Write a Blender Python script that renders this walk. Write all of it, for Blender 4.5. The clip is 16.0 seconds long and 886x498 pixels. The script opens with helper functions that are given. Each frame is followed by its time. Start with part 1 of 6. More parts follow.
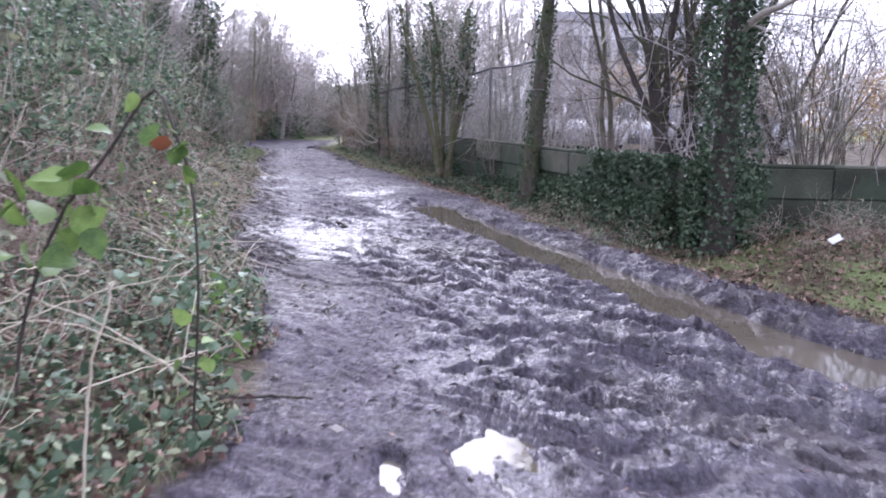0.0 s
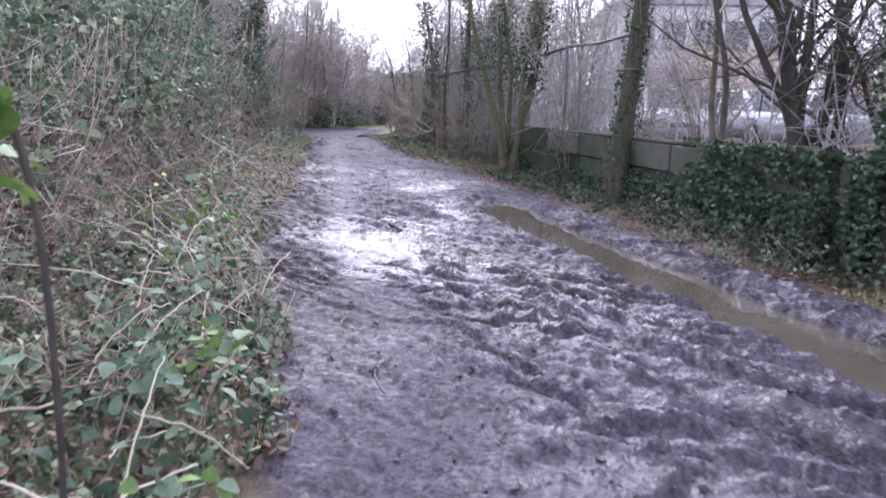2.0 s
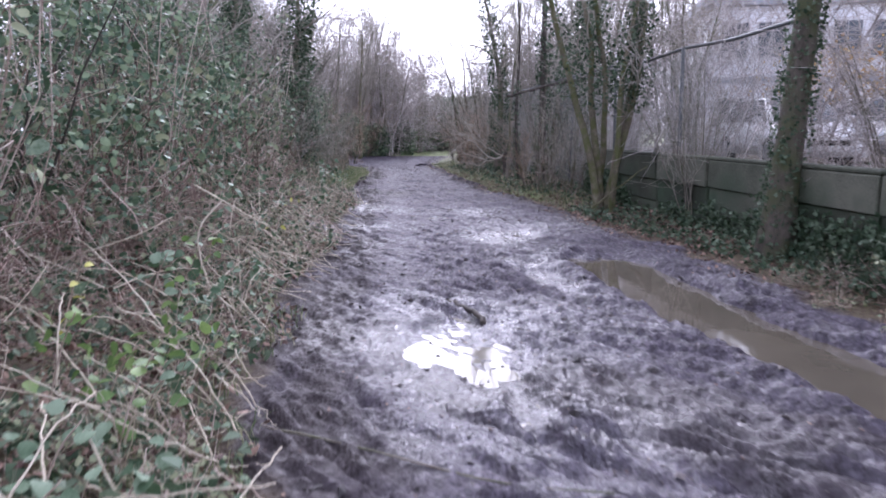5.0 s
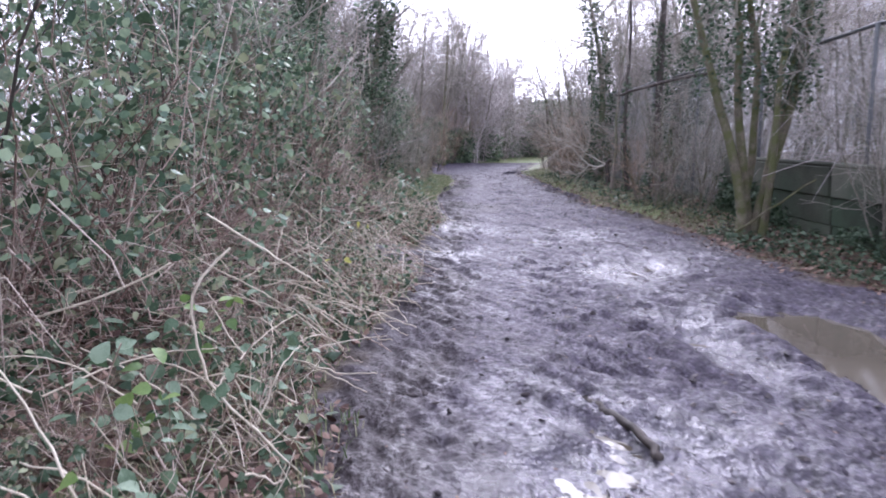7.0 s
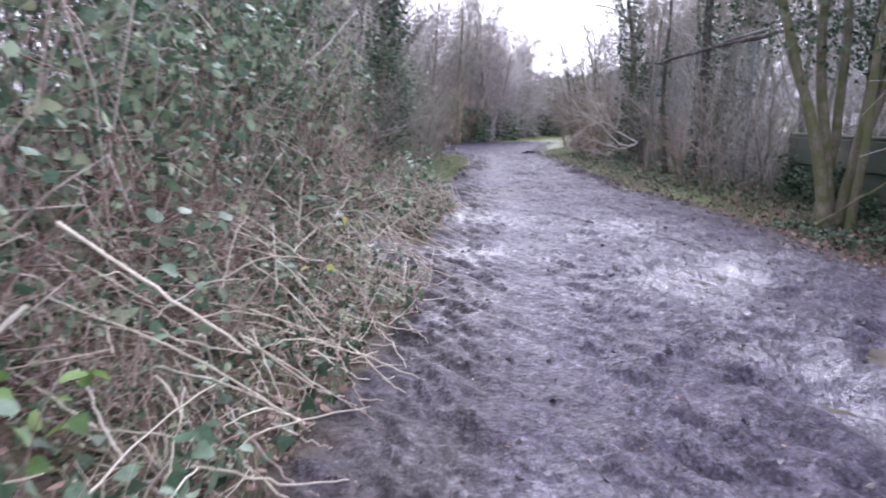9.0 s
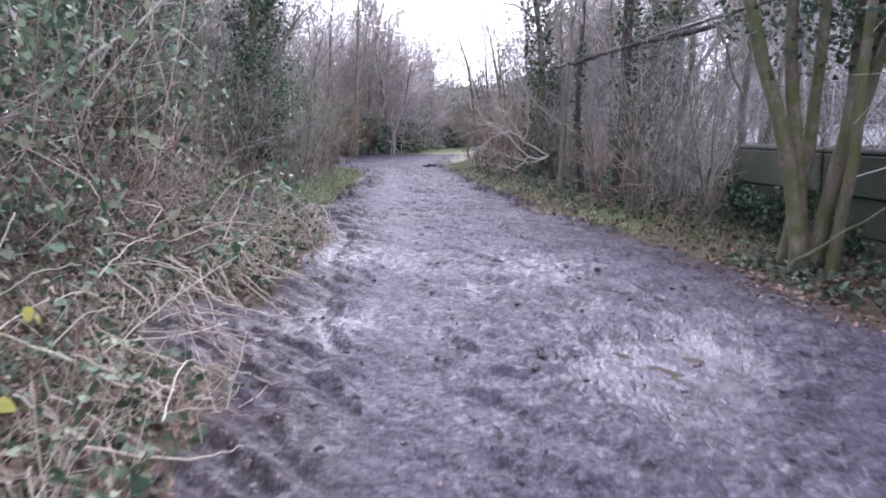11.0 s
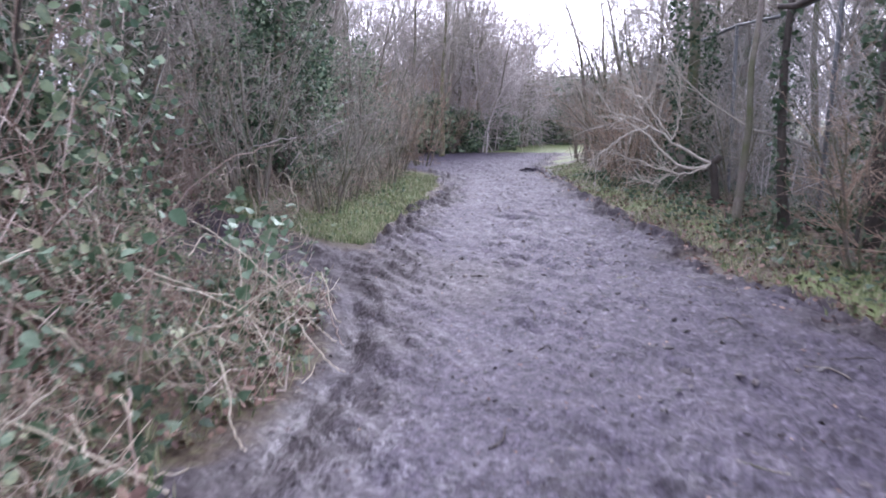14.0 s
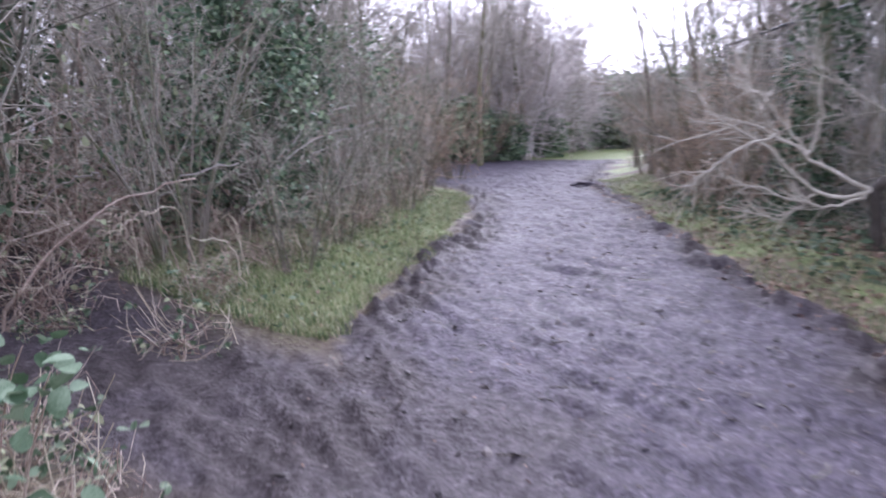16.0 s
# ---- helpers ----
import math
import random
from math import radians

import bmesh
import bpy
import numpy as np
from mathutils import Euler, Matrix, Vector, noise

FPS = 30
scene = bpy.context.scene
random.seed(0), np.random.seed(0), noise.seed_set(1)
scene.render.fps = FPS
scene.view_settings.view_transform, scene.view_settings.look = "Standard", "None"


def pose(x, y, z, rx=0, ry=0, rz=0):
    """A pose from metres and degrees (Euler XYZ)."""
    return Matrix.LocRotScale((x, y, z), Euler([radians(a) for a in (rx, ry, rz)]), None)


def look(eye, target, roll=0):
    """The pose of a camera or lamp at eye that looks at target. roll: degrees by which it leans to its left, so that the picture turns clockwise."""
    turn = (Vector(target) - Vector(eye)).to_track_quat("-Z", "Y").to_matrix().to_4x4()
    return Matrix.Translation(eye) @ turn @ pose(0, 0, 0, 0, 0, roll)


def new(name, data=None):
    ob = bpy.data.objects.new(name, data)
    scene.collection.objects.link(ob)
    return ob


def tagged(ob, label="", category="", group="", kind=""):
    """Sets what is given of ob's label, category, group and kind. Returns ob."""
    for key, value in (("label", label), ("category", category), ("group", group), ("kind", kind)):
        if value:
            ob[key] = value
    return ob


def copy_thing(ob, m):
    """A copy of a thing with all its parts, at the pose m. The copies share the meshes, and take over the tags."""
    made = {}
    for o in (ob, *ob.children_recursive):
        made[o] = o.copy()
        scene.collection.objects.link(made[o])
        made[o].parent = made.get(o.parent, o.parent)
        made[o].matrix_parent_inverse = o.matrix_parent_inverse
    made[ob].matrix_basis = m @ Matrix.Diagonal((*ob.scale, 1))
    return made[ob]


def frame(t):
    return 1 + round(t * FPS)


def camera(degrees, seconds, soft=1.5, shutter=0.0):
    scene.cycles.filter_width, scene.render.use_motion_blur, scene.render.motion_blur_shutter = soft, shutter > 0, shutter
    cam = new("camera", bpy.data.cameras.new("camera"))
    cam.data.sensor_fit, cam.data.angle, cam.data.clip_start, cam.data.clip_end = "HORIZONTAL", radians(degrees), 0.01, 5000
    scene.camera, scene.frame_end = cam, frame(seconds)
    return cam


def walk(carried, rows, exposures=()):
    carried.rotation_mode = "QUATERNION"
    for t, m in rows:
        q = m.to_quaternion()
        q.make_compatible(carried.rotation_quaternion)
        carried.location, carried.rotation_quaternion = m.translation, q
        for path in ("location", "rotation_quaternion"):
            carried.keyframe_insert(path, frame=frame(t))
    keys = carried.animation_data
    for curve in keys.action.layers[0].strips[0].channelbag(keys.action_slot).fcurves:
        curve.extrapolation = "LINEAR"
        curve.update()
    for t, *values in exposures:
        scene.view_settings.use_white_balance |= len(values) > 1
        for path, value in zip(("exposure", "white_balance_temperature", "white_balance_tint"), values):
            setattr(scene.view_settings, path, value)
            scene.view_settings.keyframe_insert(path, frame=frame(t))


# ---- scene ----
cam = camera(65.0, 16.0, soft=1.8, shutter=0.5)
PATH = [
    (0, (0.014, -0.029, 1.518), (0.011, 1.936, 1.147), 1.2),
    (0.5, (-0.082, 0.539, 1.49), (-0.021, 2.505, 1.128), 1.6),
    (1, (-0.105, 1.08, 1.43), (-0.088, 3.028, 0.978), 1.4),
    (1.5, (-0.249, 1.515, 1.416), (-0.361, 3.461, 0.97), 1.3),
    (2, (-0.346, 1.972, 1.384), (-0.485, 3.927, 0.985), 1.9),
    (2.5, (-0.464, 2.313, 1.384), (-0.571, 4.273, 0.999), -0.1),
    (3, (-0.57, 2.691, 1.391), (-0.538, 4.661, 1.045), 0.0),
    (3.5, (-0.565, 3.073, 1.37), (-0.507, 5.05, 1.069), 0.0),
    (4, (-0.797, 3.687, 1.329), (-0.817, 5.645, 0.921), 1.2),
    (4.5, (-0.857, 4.386, 1.332), (-0.982, 6.334, 0.895), 0.4),
    (5, (-0.956, 5.049, 1.405), (-1.271, 6.995, 1.069), -0.2),
    (5.2, (-1.074, 5.311, 1.423), (-1.321, 7.267, 1.087), -0.1),
    (7.3, (-1.782, 7.56, 1.36), (-2.36, 9.448, 1.037), -0.1),
    (7.5, (-1.884, 7.733, 1.34), (-2.473, 9.615, 1.01), 0.1),
    (8, (-2.035, 8.23, 1.324), (-2.639, 10.105, 0.979), -0.2),
    (8.5, (-2.042, 8.649, 1.367), (-2.67, 10.514, 1.011), 0.1),
    (9, (-2.153, 9.021, 1.292), (-2.73, 10.899, 0.916), -0.4),
    (9.2, (-2.277, 9.28, 1.278), (-2.618, 11.209, 0.875), 0.5),
    (11.3, (-2.424, 11.937, 1.213), (-2.751, 13.881, 0.879), -0.1),
    (11.5, (-2.459, 12.205, 1.263), (-2.884, 14.132, 0.932), -0.1),
    (12, (-2.642, 13.047, 1.275), (-3.106, 14.969, 0.973), -0.3),
    (12.5, (-2.728, 13.819, 1.268), (-3.269, 15.719, 0.956), -0.4),
    (13, (-2.886, 14.694, 1.221), (-3.494, 16.566, 0.868), -0.8),
    (13.5, (-3.023, 15.505, 1.222), (-3.52, 17.402, 0.832), -0.5),
    (14, (-3.31, 16.43, 1.225), (-3.902, 18.306, 0.866), -0.4),
    (14.5, (-3.482, 17.209, 1.211), (-4.012, 19.107, 0.868), 0.0),
    (15, (-3.667, 18.015, 1.216), (-4.292, 19.88, 0.853), -0.2),
    (15.5, (-3.855, 18.775, 1.281), (-4.385, 20.67, 0.925), -0.3),
    (16, (-4.085, 19.629, 1.315), (-4.799, 21.465, 0.966), -1.4),
]
walk(cam, [(t, look(eye, target, roll)) for t, eye, target, roll in PATH], exposures=[(0.0, 1.06, 5650, 25), (4.0, 0.96, 5650, 25), (5.2, 0.86, 5650, 25), (7.5, 1.22, 5650, 25), (9.0, 1.28, 5650, 25), (12.0, 1.25, 5650, 25), (16.0, 1.45, 5650, 25)])

# ---- light: an overcast winter sky ----
SUN_EL, SUN_AZ = 35.0, -10.0
world = bpy.data.worlds.new("overcast")
scene.world = world
world.use_nodes = True
wt = world.node_tree
sky = wt.nodes.new("ShaderNodeTexSky")
sky.sky_type = "NISHITA"
sky.sun_disc = False
sky.sun_elevation = radians(SUN_EL)
sky.sun_rotation = radians(SUN_AZ)
sky.dust_density = 3.0
sky.air_density = 1.0
pale = wt.nodes.new("ShaderNodeHueSaturation")
pale.inputs["Saturation"].default_value = 0.12
wt.links.new(sky.outputs["Color"], pale.inputs["Color"])
wt.links.new(pale.outputs["Color"], wt.nodes["Background"].inputs["Color"])
wt.nodes["Background"].inputs["Strength"].default_value = 0.1
cloud = wt.nodes.new("ShaderNodeBackground")  # the even white of the cloud sheet
cloud.inputs["Color"].default_value = (0.87, 0.89, 1.0, 1)
cloud.inputs["Strength"].default_value = 0.68
both = wt.nodes.new("ShaderNodeAddShader")
wt.links.new(wt.nodes["Background"].outputs[0], both.inputs[0])
wt.links.new(cloud.outputs[0], both.inputs[1])
wt.links.new(both.outputs[0], wt.nodes["World Output"].inputs["Surface"])
sun = new("sun", bpy.data.lights.new("sun", "SUN"))
sun.data.energy = 1.1
sun.data.angle = radians(40)
sun.data.color = (1.0, 0.97, 0.93)
sun.matrix_world = look((0, 0, 0), (-math.sin(radians(SUN_AZ)) * math.cos(radians(SUN_EL)), -math.cos(radians(SUN_AZ)) * math.cos(radians(SUN_EL)), -math.sin(radians(SUN_EL))))


# ---- materials ----
def material(name, stops, rough=0.7, scale=6.0, fine=60.0, bump=0.3, dist=0.01, spec=0.5, island=0.0, per_object=0.0, metal=0.0, rough_var=0.15, stretch=(1, 1, 1), moss=None, trans=0.0):
    """Two scales of noise through a ramp, with relief; island: variation from piece to piece; moss: a colour in patches."""
    m = bpy.data.materials.new(name)
    m.use_nodes = True
    nt = m.node_tree
    b = nt.nodes["Principled BSDF"]
    tc = nt.nodes.new("ShaderNodeTexCoord")
    mp = nt.nodes.new("ShaderNodeMapping")
    mp.inputs["Scale"].default_value = stretch
    nt.links.new(tc.outputs["Object"], mp.inputs["Vector"])
    big = nt.nodes.new("ShaderNodeTexNoise")
    big.inputs["Scale"].default_value = scale
    big.inputs["Detail"].default_value = 5
    small = nt.nodes.new("ShaderNodeTexNoise")
    small.inputs["Scale"].default_value = fine
    small.inputs["Detail"].default_value = 3
    for n in (big, small):
        nt.links.new(mp.outputs["Vector"], n.inputs["Vector"])
    mix = nt.nodes.new("ShaderNodeMath")
    mix.operation = "MULTIPLY_ADD"
    nt.links.new(small.outputs["Fac"], mix.inputs[0])
    mix.inputs[1].default_value = 0.45
    half = nt.nodes.new("ShaderNodeMath")
    half.operation = "MULTIPLY"
    half.inputs[1].default_value = 0.55
    nt.links.new(big.outputs["Fac"], half.inputs[0])
    nt.links.new(half.outputs[0], mix.inputs[2])
    fac = mix.outputs[0]
    if island or per_object:
        rnd = nt.nodes.new("ShaderNodeNewGeometry").outputs["Random Per Island"] if island else nt.nodes.new("ShaderNodeObjectInfo").outputs["Random"]
        shift = nt.nodes.new("ShaderNodeMath")
        shift.operation = "MULTIPLY_ADD"
        nt.links.new(rnd, shift.inputs[0])
        shift.inputs[1].default_value = island or per_object
        less = nt.nodes.new("ShaderNodeMath")
        less.operation = "SUBTRACT"
        nt.links.new(fac, less.inputs[0])
        less.inputs[1].default_value = (island or per_object) / 2
        nt.links.new(less.outputs[0], shift.inputs[2])
        fac = shift.outputs[0]
    ramp = nt.nodes.new("ShaderNodeValToRGB")
    e = ramp.color_ramp.elements
    lo, hi = 0.28, 0.72
    for k, c in enumerate(stops):
        at = lo + (hi - lo) * k / max(1, len(stops) - 1)
        el = e[k] if k < 2 else e.new(at)
        el.position = at
        el.color = (*c, 1)
    nt.links.new(fac, ramp.inputs["Fac"])
    col = ramp.outputs["Color"]
    if moss:
        patch = nt.nodes.new("ShaderNodeTexNoise")
        patch.inputs["Scale"].default_value = scale * 0.5
        patch.inputs["Detail"].default_value = 6
        nt.links.new(tc.outputs["Object"], patch.inputs["Vector"])
        sel = nt.nodes.new("ShaderNodeMapRange")
        sel.inputs["From Min"].default_value = 0.42
        sel.inputs["From Max"].default_value = 0.6
        nt.links.new(patch.outputs["Fac"], sel.inputs["Value"])
        mm = nt.nodes.new("ShaderNodeMix")
        mm.data_type = "RGBA"
        nt.links.new(sel.outputs["Result"], mm.inputs["Factor"])
        nt.links.new(col, mm.inputs["A"])
        mm.inputs["B"].default_value = (*moss, 1)
        col = mm.outputs["Result"]
    nt.links.new(col, b.inputs["Base Color"])
    rr = nt.nodes.new("ShaderNodeMapRange")
    rr.inputs["To Min"].default_value = max(0.02, rough - rough_var)
    rr.inputs["To Max"].default_value = min(1, rough + rough_var)
    nt.links.new(big.outputs["Fac"], rr.inputs["Value"])
    nt.links.new(rr.outputs["Result"], b.inputs["Roughness"])
    b.inputs["Specular IOR Level"].default_value = spec
    b.inputs["Metallic"].default_value = metal
    if bump:
        bp = nt.nodes.new("ShaderNodeBump")
        bp.inputs["Strength"].default_value = bump
        bp.inputs["Distance"].default_value = dist
        nt.links.new(mix.outputs[0], bp.inputs["Height"])
        nt.links.new(bp.outputs["Normal"], b.inputs["Normal"])
    if trans:
        b.inputs["Transmission Weight"].default_value = 0.0
        tr = nt.nodes.new("ShaderNodeBsdfTranslucent")
        nt.links.new(col, tr.inputs["Color"])
        ms = nt.nodes.new("ShaderNodeMixShader")
        ms.inputs["Fac"].default_value = trans
        nt.links.new(b.outputs["BSDF"], ms.inputs[1])
        nt.links.new(tr.outputs["BSDF"], ms.inputs[2])
        nt.links.new(ms.outputs["Shader"], nt.nodes["Material Output"].inputs["Surface"])
    return m


BARK = material("grey_brown_bark", [(0.12, 0.105, 0.09), (0.23, 0.2, 0.17), (0.34, 0.3, 0.25)], 0.85, 5, 50, 0.8, 0.02, 0.25, stretch=(1, 1, 0.25), moss=(0.12, 0.13, 0.07))
BARK_PALE = material("pale_yellow_bark", [(0.07, 0.06, 0.043), (0.17, 0.148, 0.105), (0.31, 0.275, 0.205)], 0.85, 9, 60, 1.0, 0.03, 0.25, stretch=(1, 1, 0.3), moss=(0.11, 0.12, 0.05))
BARK_DARK = material("dark_wet_bark", [(0.03, 0.026, 0.023), (0.065, 0.055, 0.047), (0.12, 0.10, 0.085)], 0.75, 6, 60, 0.8, 0.02, 0.3, stretch=(1, 1, 0.3))
BARK_BROWN = material("dull_brown_bark", [(0.05, 0.042, 0.034), (0.11, 0.094, 0.076), (0.19, 0.165, 0.135)], 0.85, 6, 50, 0.9, 0.02, 0.25, stretch=(1, 1, 0.25), moss=(0.09, 0.1, 0.05))
TWIG = material("bare_twigs", [(0.21, 0.192, 0.16), (0.35, 0.322, 0.27), (0.49, 0.453, 0.385)], 0.8, 2, 30, 0.0, island=0.5, spec=0.25)
TWIG_PALE = material("pale_pinkish_twigs", [(0.33, 0.29, 0.27), (0.48, 0.435, 0.41), (0.62, 0.57, 0.54)], 0.8, 2, 30, 0.0, island=0.5, spec=0.25)
TWIG_RED = material("russet_twigs", [(0.25, 0.175, 0.125), (0.39, 0.29, 0.215), (0.51, 0.4, 0.305)], 0.8, 2, 30, 0.0, island=0.5, spec=0.25)
CANE = material("bramble_canes", [(0.19, 0.12, 0.095), (0.37, 0.275, 0.225), (0.6, 0.51, 0.43)], 0.7, 3, 40, 0.0, island=0.7, spec=0.3)
STRAW = material("dead_pale_stalks", [(0.38, 0.32, 0.23), (0.56, 0.49, 0.37), (0.74, 0.67, 0.54)], 0.8, 3, 40, 0.0, island=0.6, spec=0.25)
BRAMBLE_LEAF = material("bramble_leaves", [(0.05, 0.085, 0.045), (0.11, 0.16, 0.095), (0.21, 0.275, 0.19), (0.36, 0.39, 0.24)], 0.58, 8, 60, 0.25, 0.004, 0.22, island=0.75, trans=0.2)
IVY_LEAF = material("ivy_leaves", [(0.035, 0.062, 0.034), (0.07, 0.11, 0.062), (0.14, 0.185, 0.12)], 0.55, 8, 60, 0.2, 0.004, 0.22, island=0.7, trans=0.2)
LITTER = material("leaf_litter", [(0.07, 0.038, 0.03), (0.155, 0.09, 0.068), (0.29, 0.195, 0.145)], 0.7, 8, 60, 0.3, 0.004, 0.35, island=0.8)
GRASS = material("grass_blades", [(0.09, 0.135, 0.055), (0.18, 0.24, 0.1), (0.42, 0.4, 0.25)], 0.6, 3, 30, 0.0, island=0.7, spec=0.3, trans=0.25)
CONCRETE = material("weathered_concrete", [(0.026, 0.03, 0.02), (0.068, 0.075, 0.052), (0.15, 0.152, 0.115)], 0.85, 2.2, 50, 0.7, 0.01, 0.3, per_object=0.4, moss=(0.05, 0.075, 0.045))
STEEL = material("galvanised_steel", [(0.15, 0.165, 0.155), (0.24, 0.26, 0.245), (0.34, 0.36, 0.34)], 0.55, 12, 90, 0.1, 0.002, 0.4, metal=0.2)

STEEL_DULL = material("dull_grey_steel", [(0.06, 0.065, 0.065), (0.12, 0.125, 0.125), (0.2, 0.2, 0.195)], 0.6, 12, 90, 0.1, 0.002, 0.4, metal=0.3)


def mud_material():
    """Wet mud on the path, with litter and moss off it; wetness lowers the roughness."""
    m = bpy.data.materials.new("wet_mud_and_soil")
    m.use_nodes = True
    nt = m.node_tree
    b = nt.nodes["Principled BSDF"]
    geo = nt.nodes.new("ShaderNodeNewGeometry")

    def noise_at(scale, detail=5, rough=0.55):
        n = nt.nodes.new("ShaderNodeTexNoise")
        n.inputs["Scale"].default_value = scale
        n.inputs["Detail"].default_value = detail
        n.inputs["Roughness"].default_value = rough
        nt.links.new(geo.outputs["Position"], n.inputs["Vector"])
        return n.outputs["Fac"]

    def ramp_of(fac, stops):
        r = nt.nodes.new("ShaderNodeValToRGB")
        for k, (at, c) in enumerate(stops):
            el = r.color_ramp.elements[k] if k < 2 else r.color_ramp.elements.new(at)
            el.position, el.color = at, (*c, 1)
        nt.links.new(fac, r.inputs["Fac"])
        return r.outputs["Color"]

    def blend(fac, a, c):
        x = nt.nodes.new("ShaderNodeMix")
        x.data_type = "RGBA"
        nt.links.new(fac, x.inputs["Factor"])
        nt.links.new(a, x.inputs["A"])
        nt.links.new(c, x.inputs["B"])
        return x.outputs["Result"]

    n1, n2, n3 = noise_at(3.2, 8, 0.7), noise_at(17, 8, 0.65), noise_at(110, 4)
    def flakes(scale, bend_by, seed):
        """Trodden plates of mud, each with a level and tone of its own."""
        w = nt.nodes.new("ShaderNodeTexNoise")
        w.inputs["Scale"].default_value = seed
        w.inputs["Detail"].default_value = 4
        nt.links.new(geo.outputs["Position"], w.inputs["Vector"])
        shift = nt.nodes.new("ShaderNodeVectorMath")
        shift.operation = "MULTIPLY_ADD"
        nt.links.new(w.outputs["Color"], shift.inputs[0])
        shift.inputs[1].default_value = (bend_by,) * 3
        nt.links.new(geo.outputs["Position"], shift.inputs[2])
        at = nt.nodes.new("ShaderNodeMapping")
        at.inputs["Rotation"].default_value = (0, 0, -0.84)
        at.inputs["Scale"].default_value = scale
        nt.links.new(shift.outputs[0], at.inputs["Vector"])
        v = nt.nodes.new("ShaderNodeTexVoronoi")
        v.inputs["Scale"].default_value = 1.0
        nt.links.new(at.outputs["Vector"], v.inputs["Vector"])
        split = nt.nodes.new("ShaderNodeSeparateColor")
        nt.links.new(v.outputs["Color"], split.inputs["Color"])
        return split.outputs["Red"], split.outputs["Green"]

    (plate, plate_tone), (chip, chip_tone) = flakes((19, 8, 12), 0.12, 11), flakes((46, 21, 30), 0.06, 23)
    n_soft, n_chip = noise_at(30, 3, 0.5), noise_at(46, 7, 0.72)
    mud = ramp_of(n2, [(0.3, (0.016, 0.013, 0.015)), (0.5, (0.058, 0.049, 0.064)), (0.7, (0.15, 0.13, 0.166))])
    tone = ramp_of(n1, [(0.36, (0.024, 0.019, 0.021)), (0.5, (0.078, 0.067, 0.086)), (0.7, (0.13, 0.11, 0.124))])
    mixed = nt.nodes.new("ShaderNodeMix")
    mixed.data_type = "RGBA"
    mixed.inputs["Factor"].default_value = 0.45
    nt.links.new(mud, mixed.inputs["A"])
    nt.links.new(tone, mixed.inputs["B"])
    soil = ramp_of(n2, [(0.3, (0.04, 0.03, 0.022)), (0.5, (0.10, 0.075, 0.052)), (0.62, (0.12, 0.11, 0.055)), (0.75, (0.2, 0.155, 0.105))])
    turf = ramp_of(n3, [(0.3, (0.09, 0.11, 0.045)), (0.55, (0.18, 0.22, 0.085)), (0.75, (0.31, 0.3, 0.16))])
    at_path = nt.nodes.new("ShaderNodeAttribute")
    at_path.attribute_name = "path"
    at_turf = nt.nodes.new("ShaderNodeAttribute")
    at_turf.attribute_name = "turf"
    at_wet = nt.nodes.new("ShaderNodeAttribute")
    at_wet.attribute_name = "wet"
    off = blend(at_turf.outputs["Fac"], soil, turf)
    peat = ramp_of(n2, [(0.3, (0.02, 0.016, 0.016)), (0.55, (0.055, 0.045, 0.047)), (0.75, (0.115, 0.098, 0.1))])
    at_peat = nt.nodes.new("ShaderNodeAttribute")
    at_peat.attribute_name = "peat"
    # crevice shade put into the colour: darker where n_chip also lowers the bump
    hollow_shade = nt.nodes.new("ShaderNodeMapRange")
    hollow_shade.inputs["From Min"].default_value = 0.36
    hollow_shade.inputs["From Max"].default_value = 0.64
    hollow_shade.inputs["To Min"].default_value = 0.65
    hollow_shade.inputs["To Max"].default_value = 1.3
    nt.links.new(n_chip, hollow_shade.inputs["Value"])
    grain_and_shade = nt.nodes.new("ShaderNodeVectorMath")
    grain_and_shade.operation = "MULTIPLY"
    nt.links.new(mixed.outputs["Result"], grain_and_shade.inputs[0])
    toned = nt.nodes.new("ShaderNodeMath")
    toned.operation = "MULTIPLY_ADD"
    nt.links.new(chip_tone, toned.inputs[0])
    toned.inputs[1].default_value = 0.6
    toned.inputs[2].default_value = 0.7
    toned_all = nt.nodes.new("ShaderNodeMath")
    toned_all.operation = "MULTIPLY"
    nt.links.new(hollow_shade.outputs["Result"], toned_all.inputs[0])
    nt.links.new(toned.outputs[0], toned_all.inputs[1])
    nt.links.new(toned_all.outputs[0], grain_and_shade.inputs[1])
    trodden = blend(at_peat.outputs["Fac"], grain_and_shade.outputs[0], peat)
    nt.links.new(blend(at_path.outputs["Fac"], off, trodden), b.inputs["Base Color"])
    # roughness: dry 0.7, wet film 0.12
    damp = nt.nodes.new("ShaderNodeMath")
    damp.operation = "MULTIPLY_ADD"
    nt.links.new(n2, damp.inputs[0])
    damp.inputs[1].default_value = 0.7
    damp.inputs[2].default_value = -0.35
    wet = nt.nodes.new("ShaderNodeMath")
    wet.operation = "ADD"
    glint = nt.nodes.new("ShaderNodeMath")
    glint.operation = "MULTIPLY_ADD"
    nt.links.new(plate_tone, glint.inputs[0])
    glint.inputs[1].default_value = 0.3
    glint.inputs[2].default_value = -0.2
    patchy = nt.nodes.new("ShaderNodeMath")
    patchy.operation = "ADD"
    nt.links.new(glint.outputs[0], patchy.inputs[0])
    nt.links.new(damp.outputs[0], patchy.inputs[1])
    nt.links.new(at_wet.outputs["Fac"], wet.inputs[0])
    nt.links.new(patchy.outputs[0], wet.inputs[1])
    rr = nt.nodes.new("ShaderNodeMapRange")
    rr.inputs["From Min"].default_value = 0.0
    rr.inputs["From Max"].default_value = 1.0
    rr.inputs["To Min"].default_value = 0.64
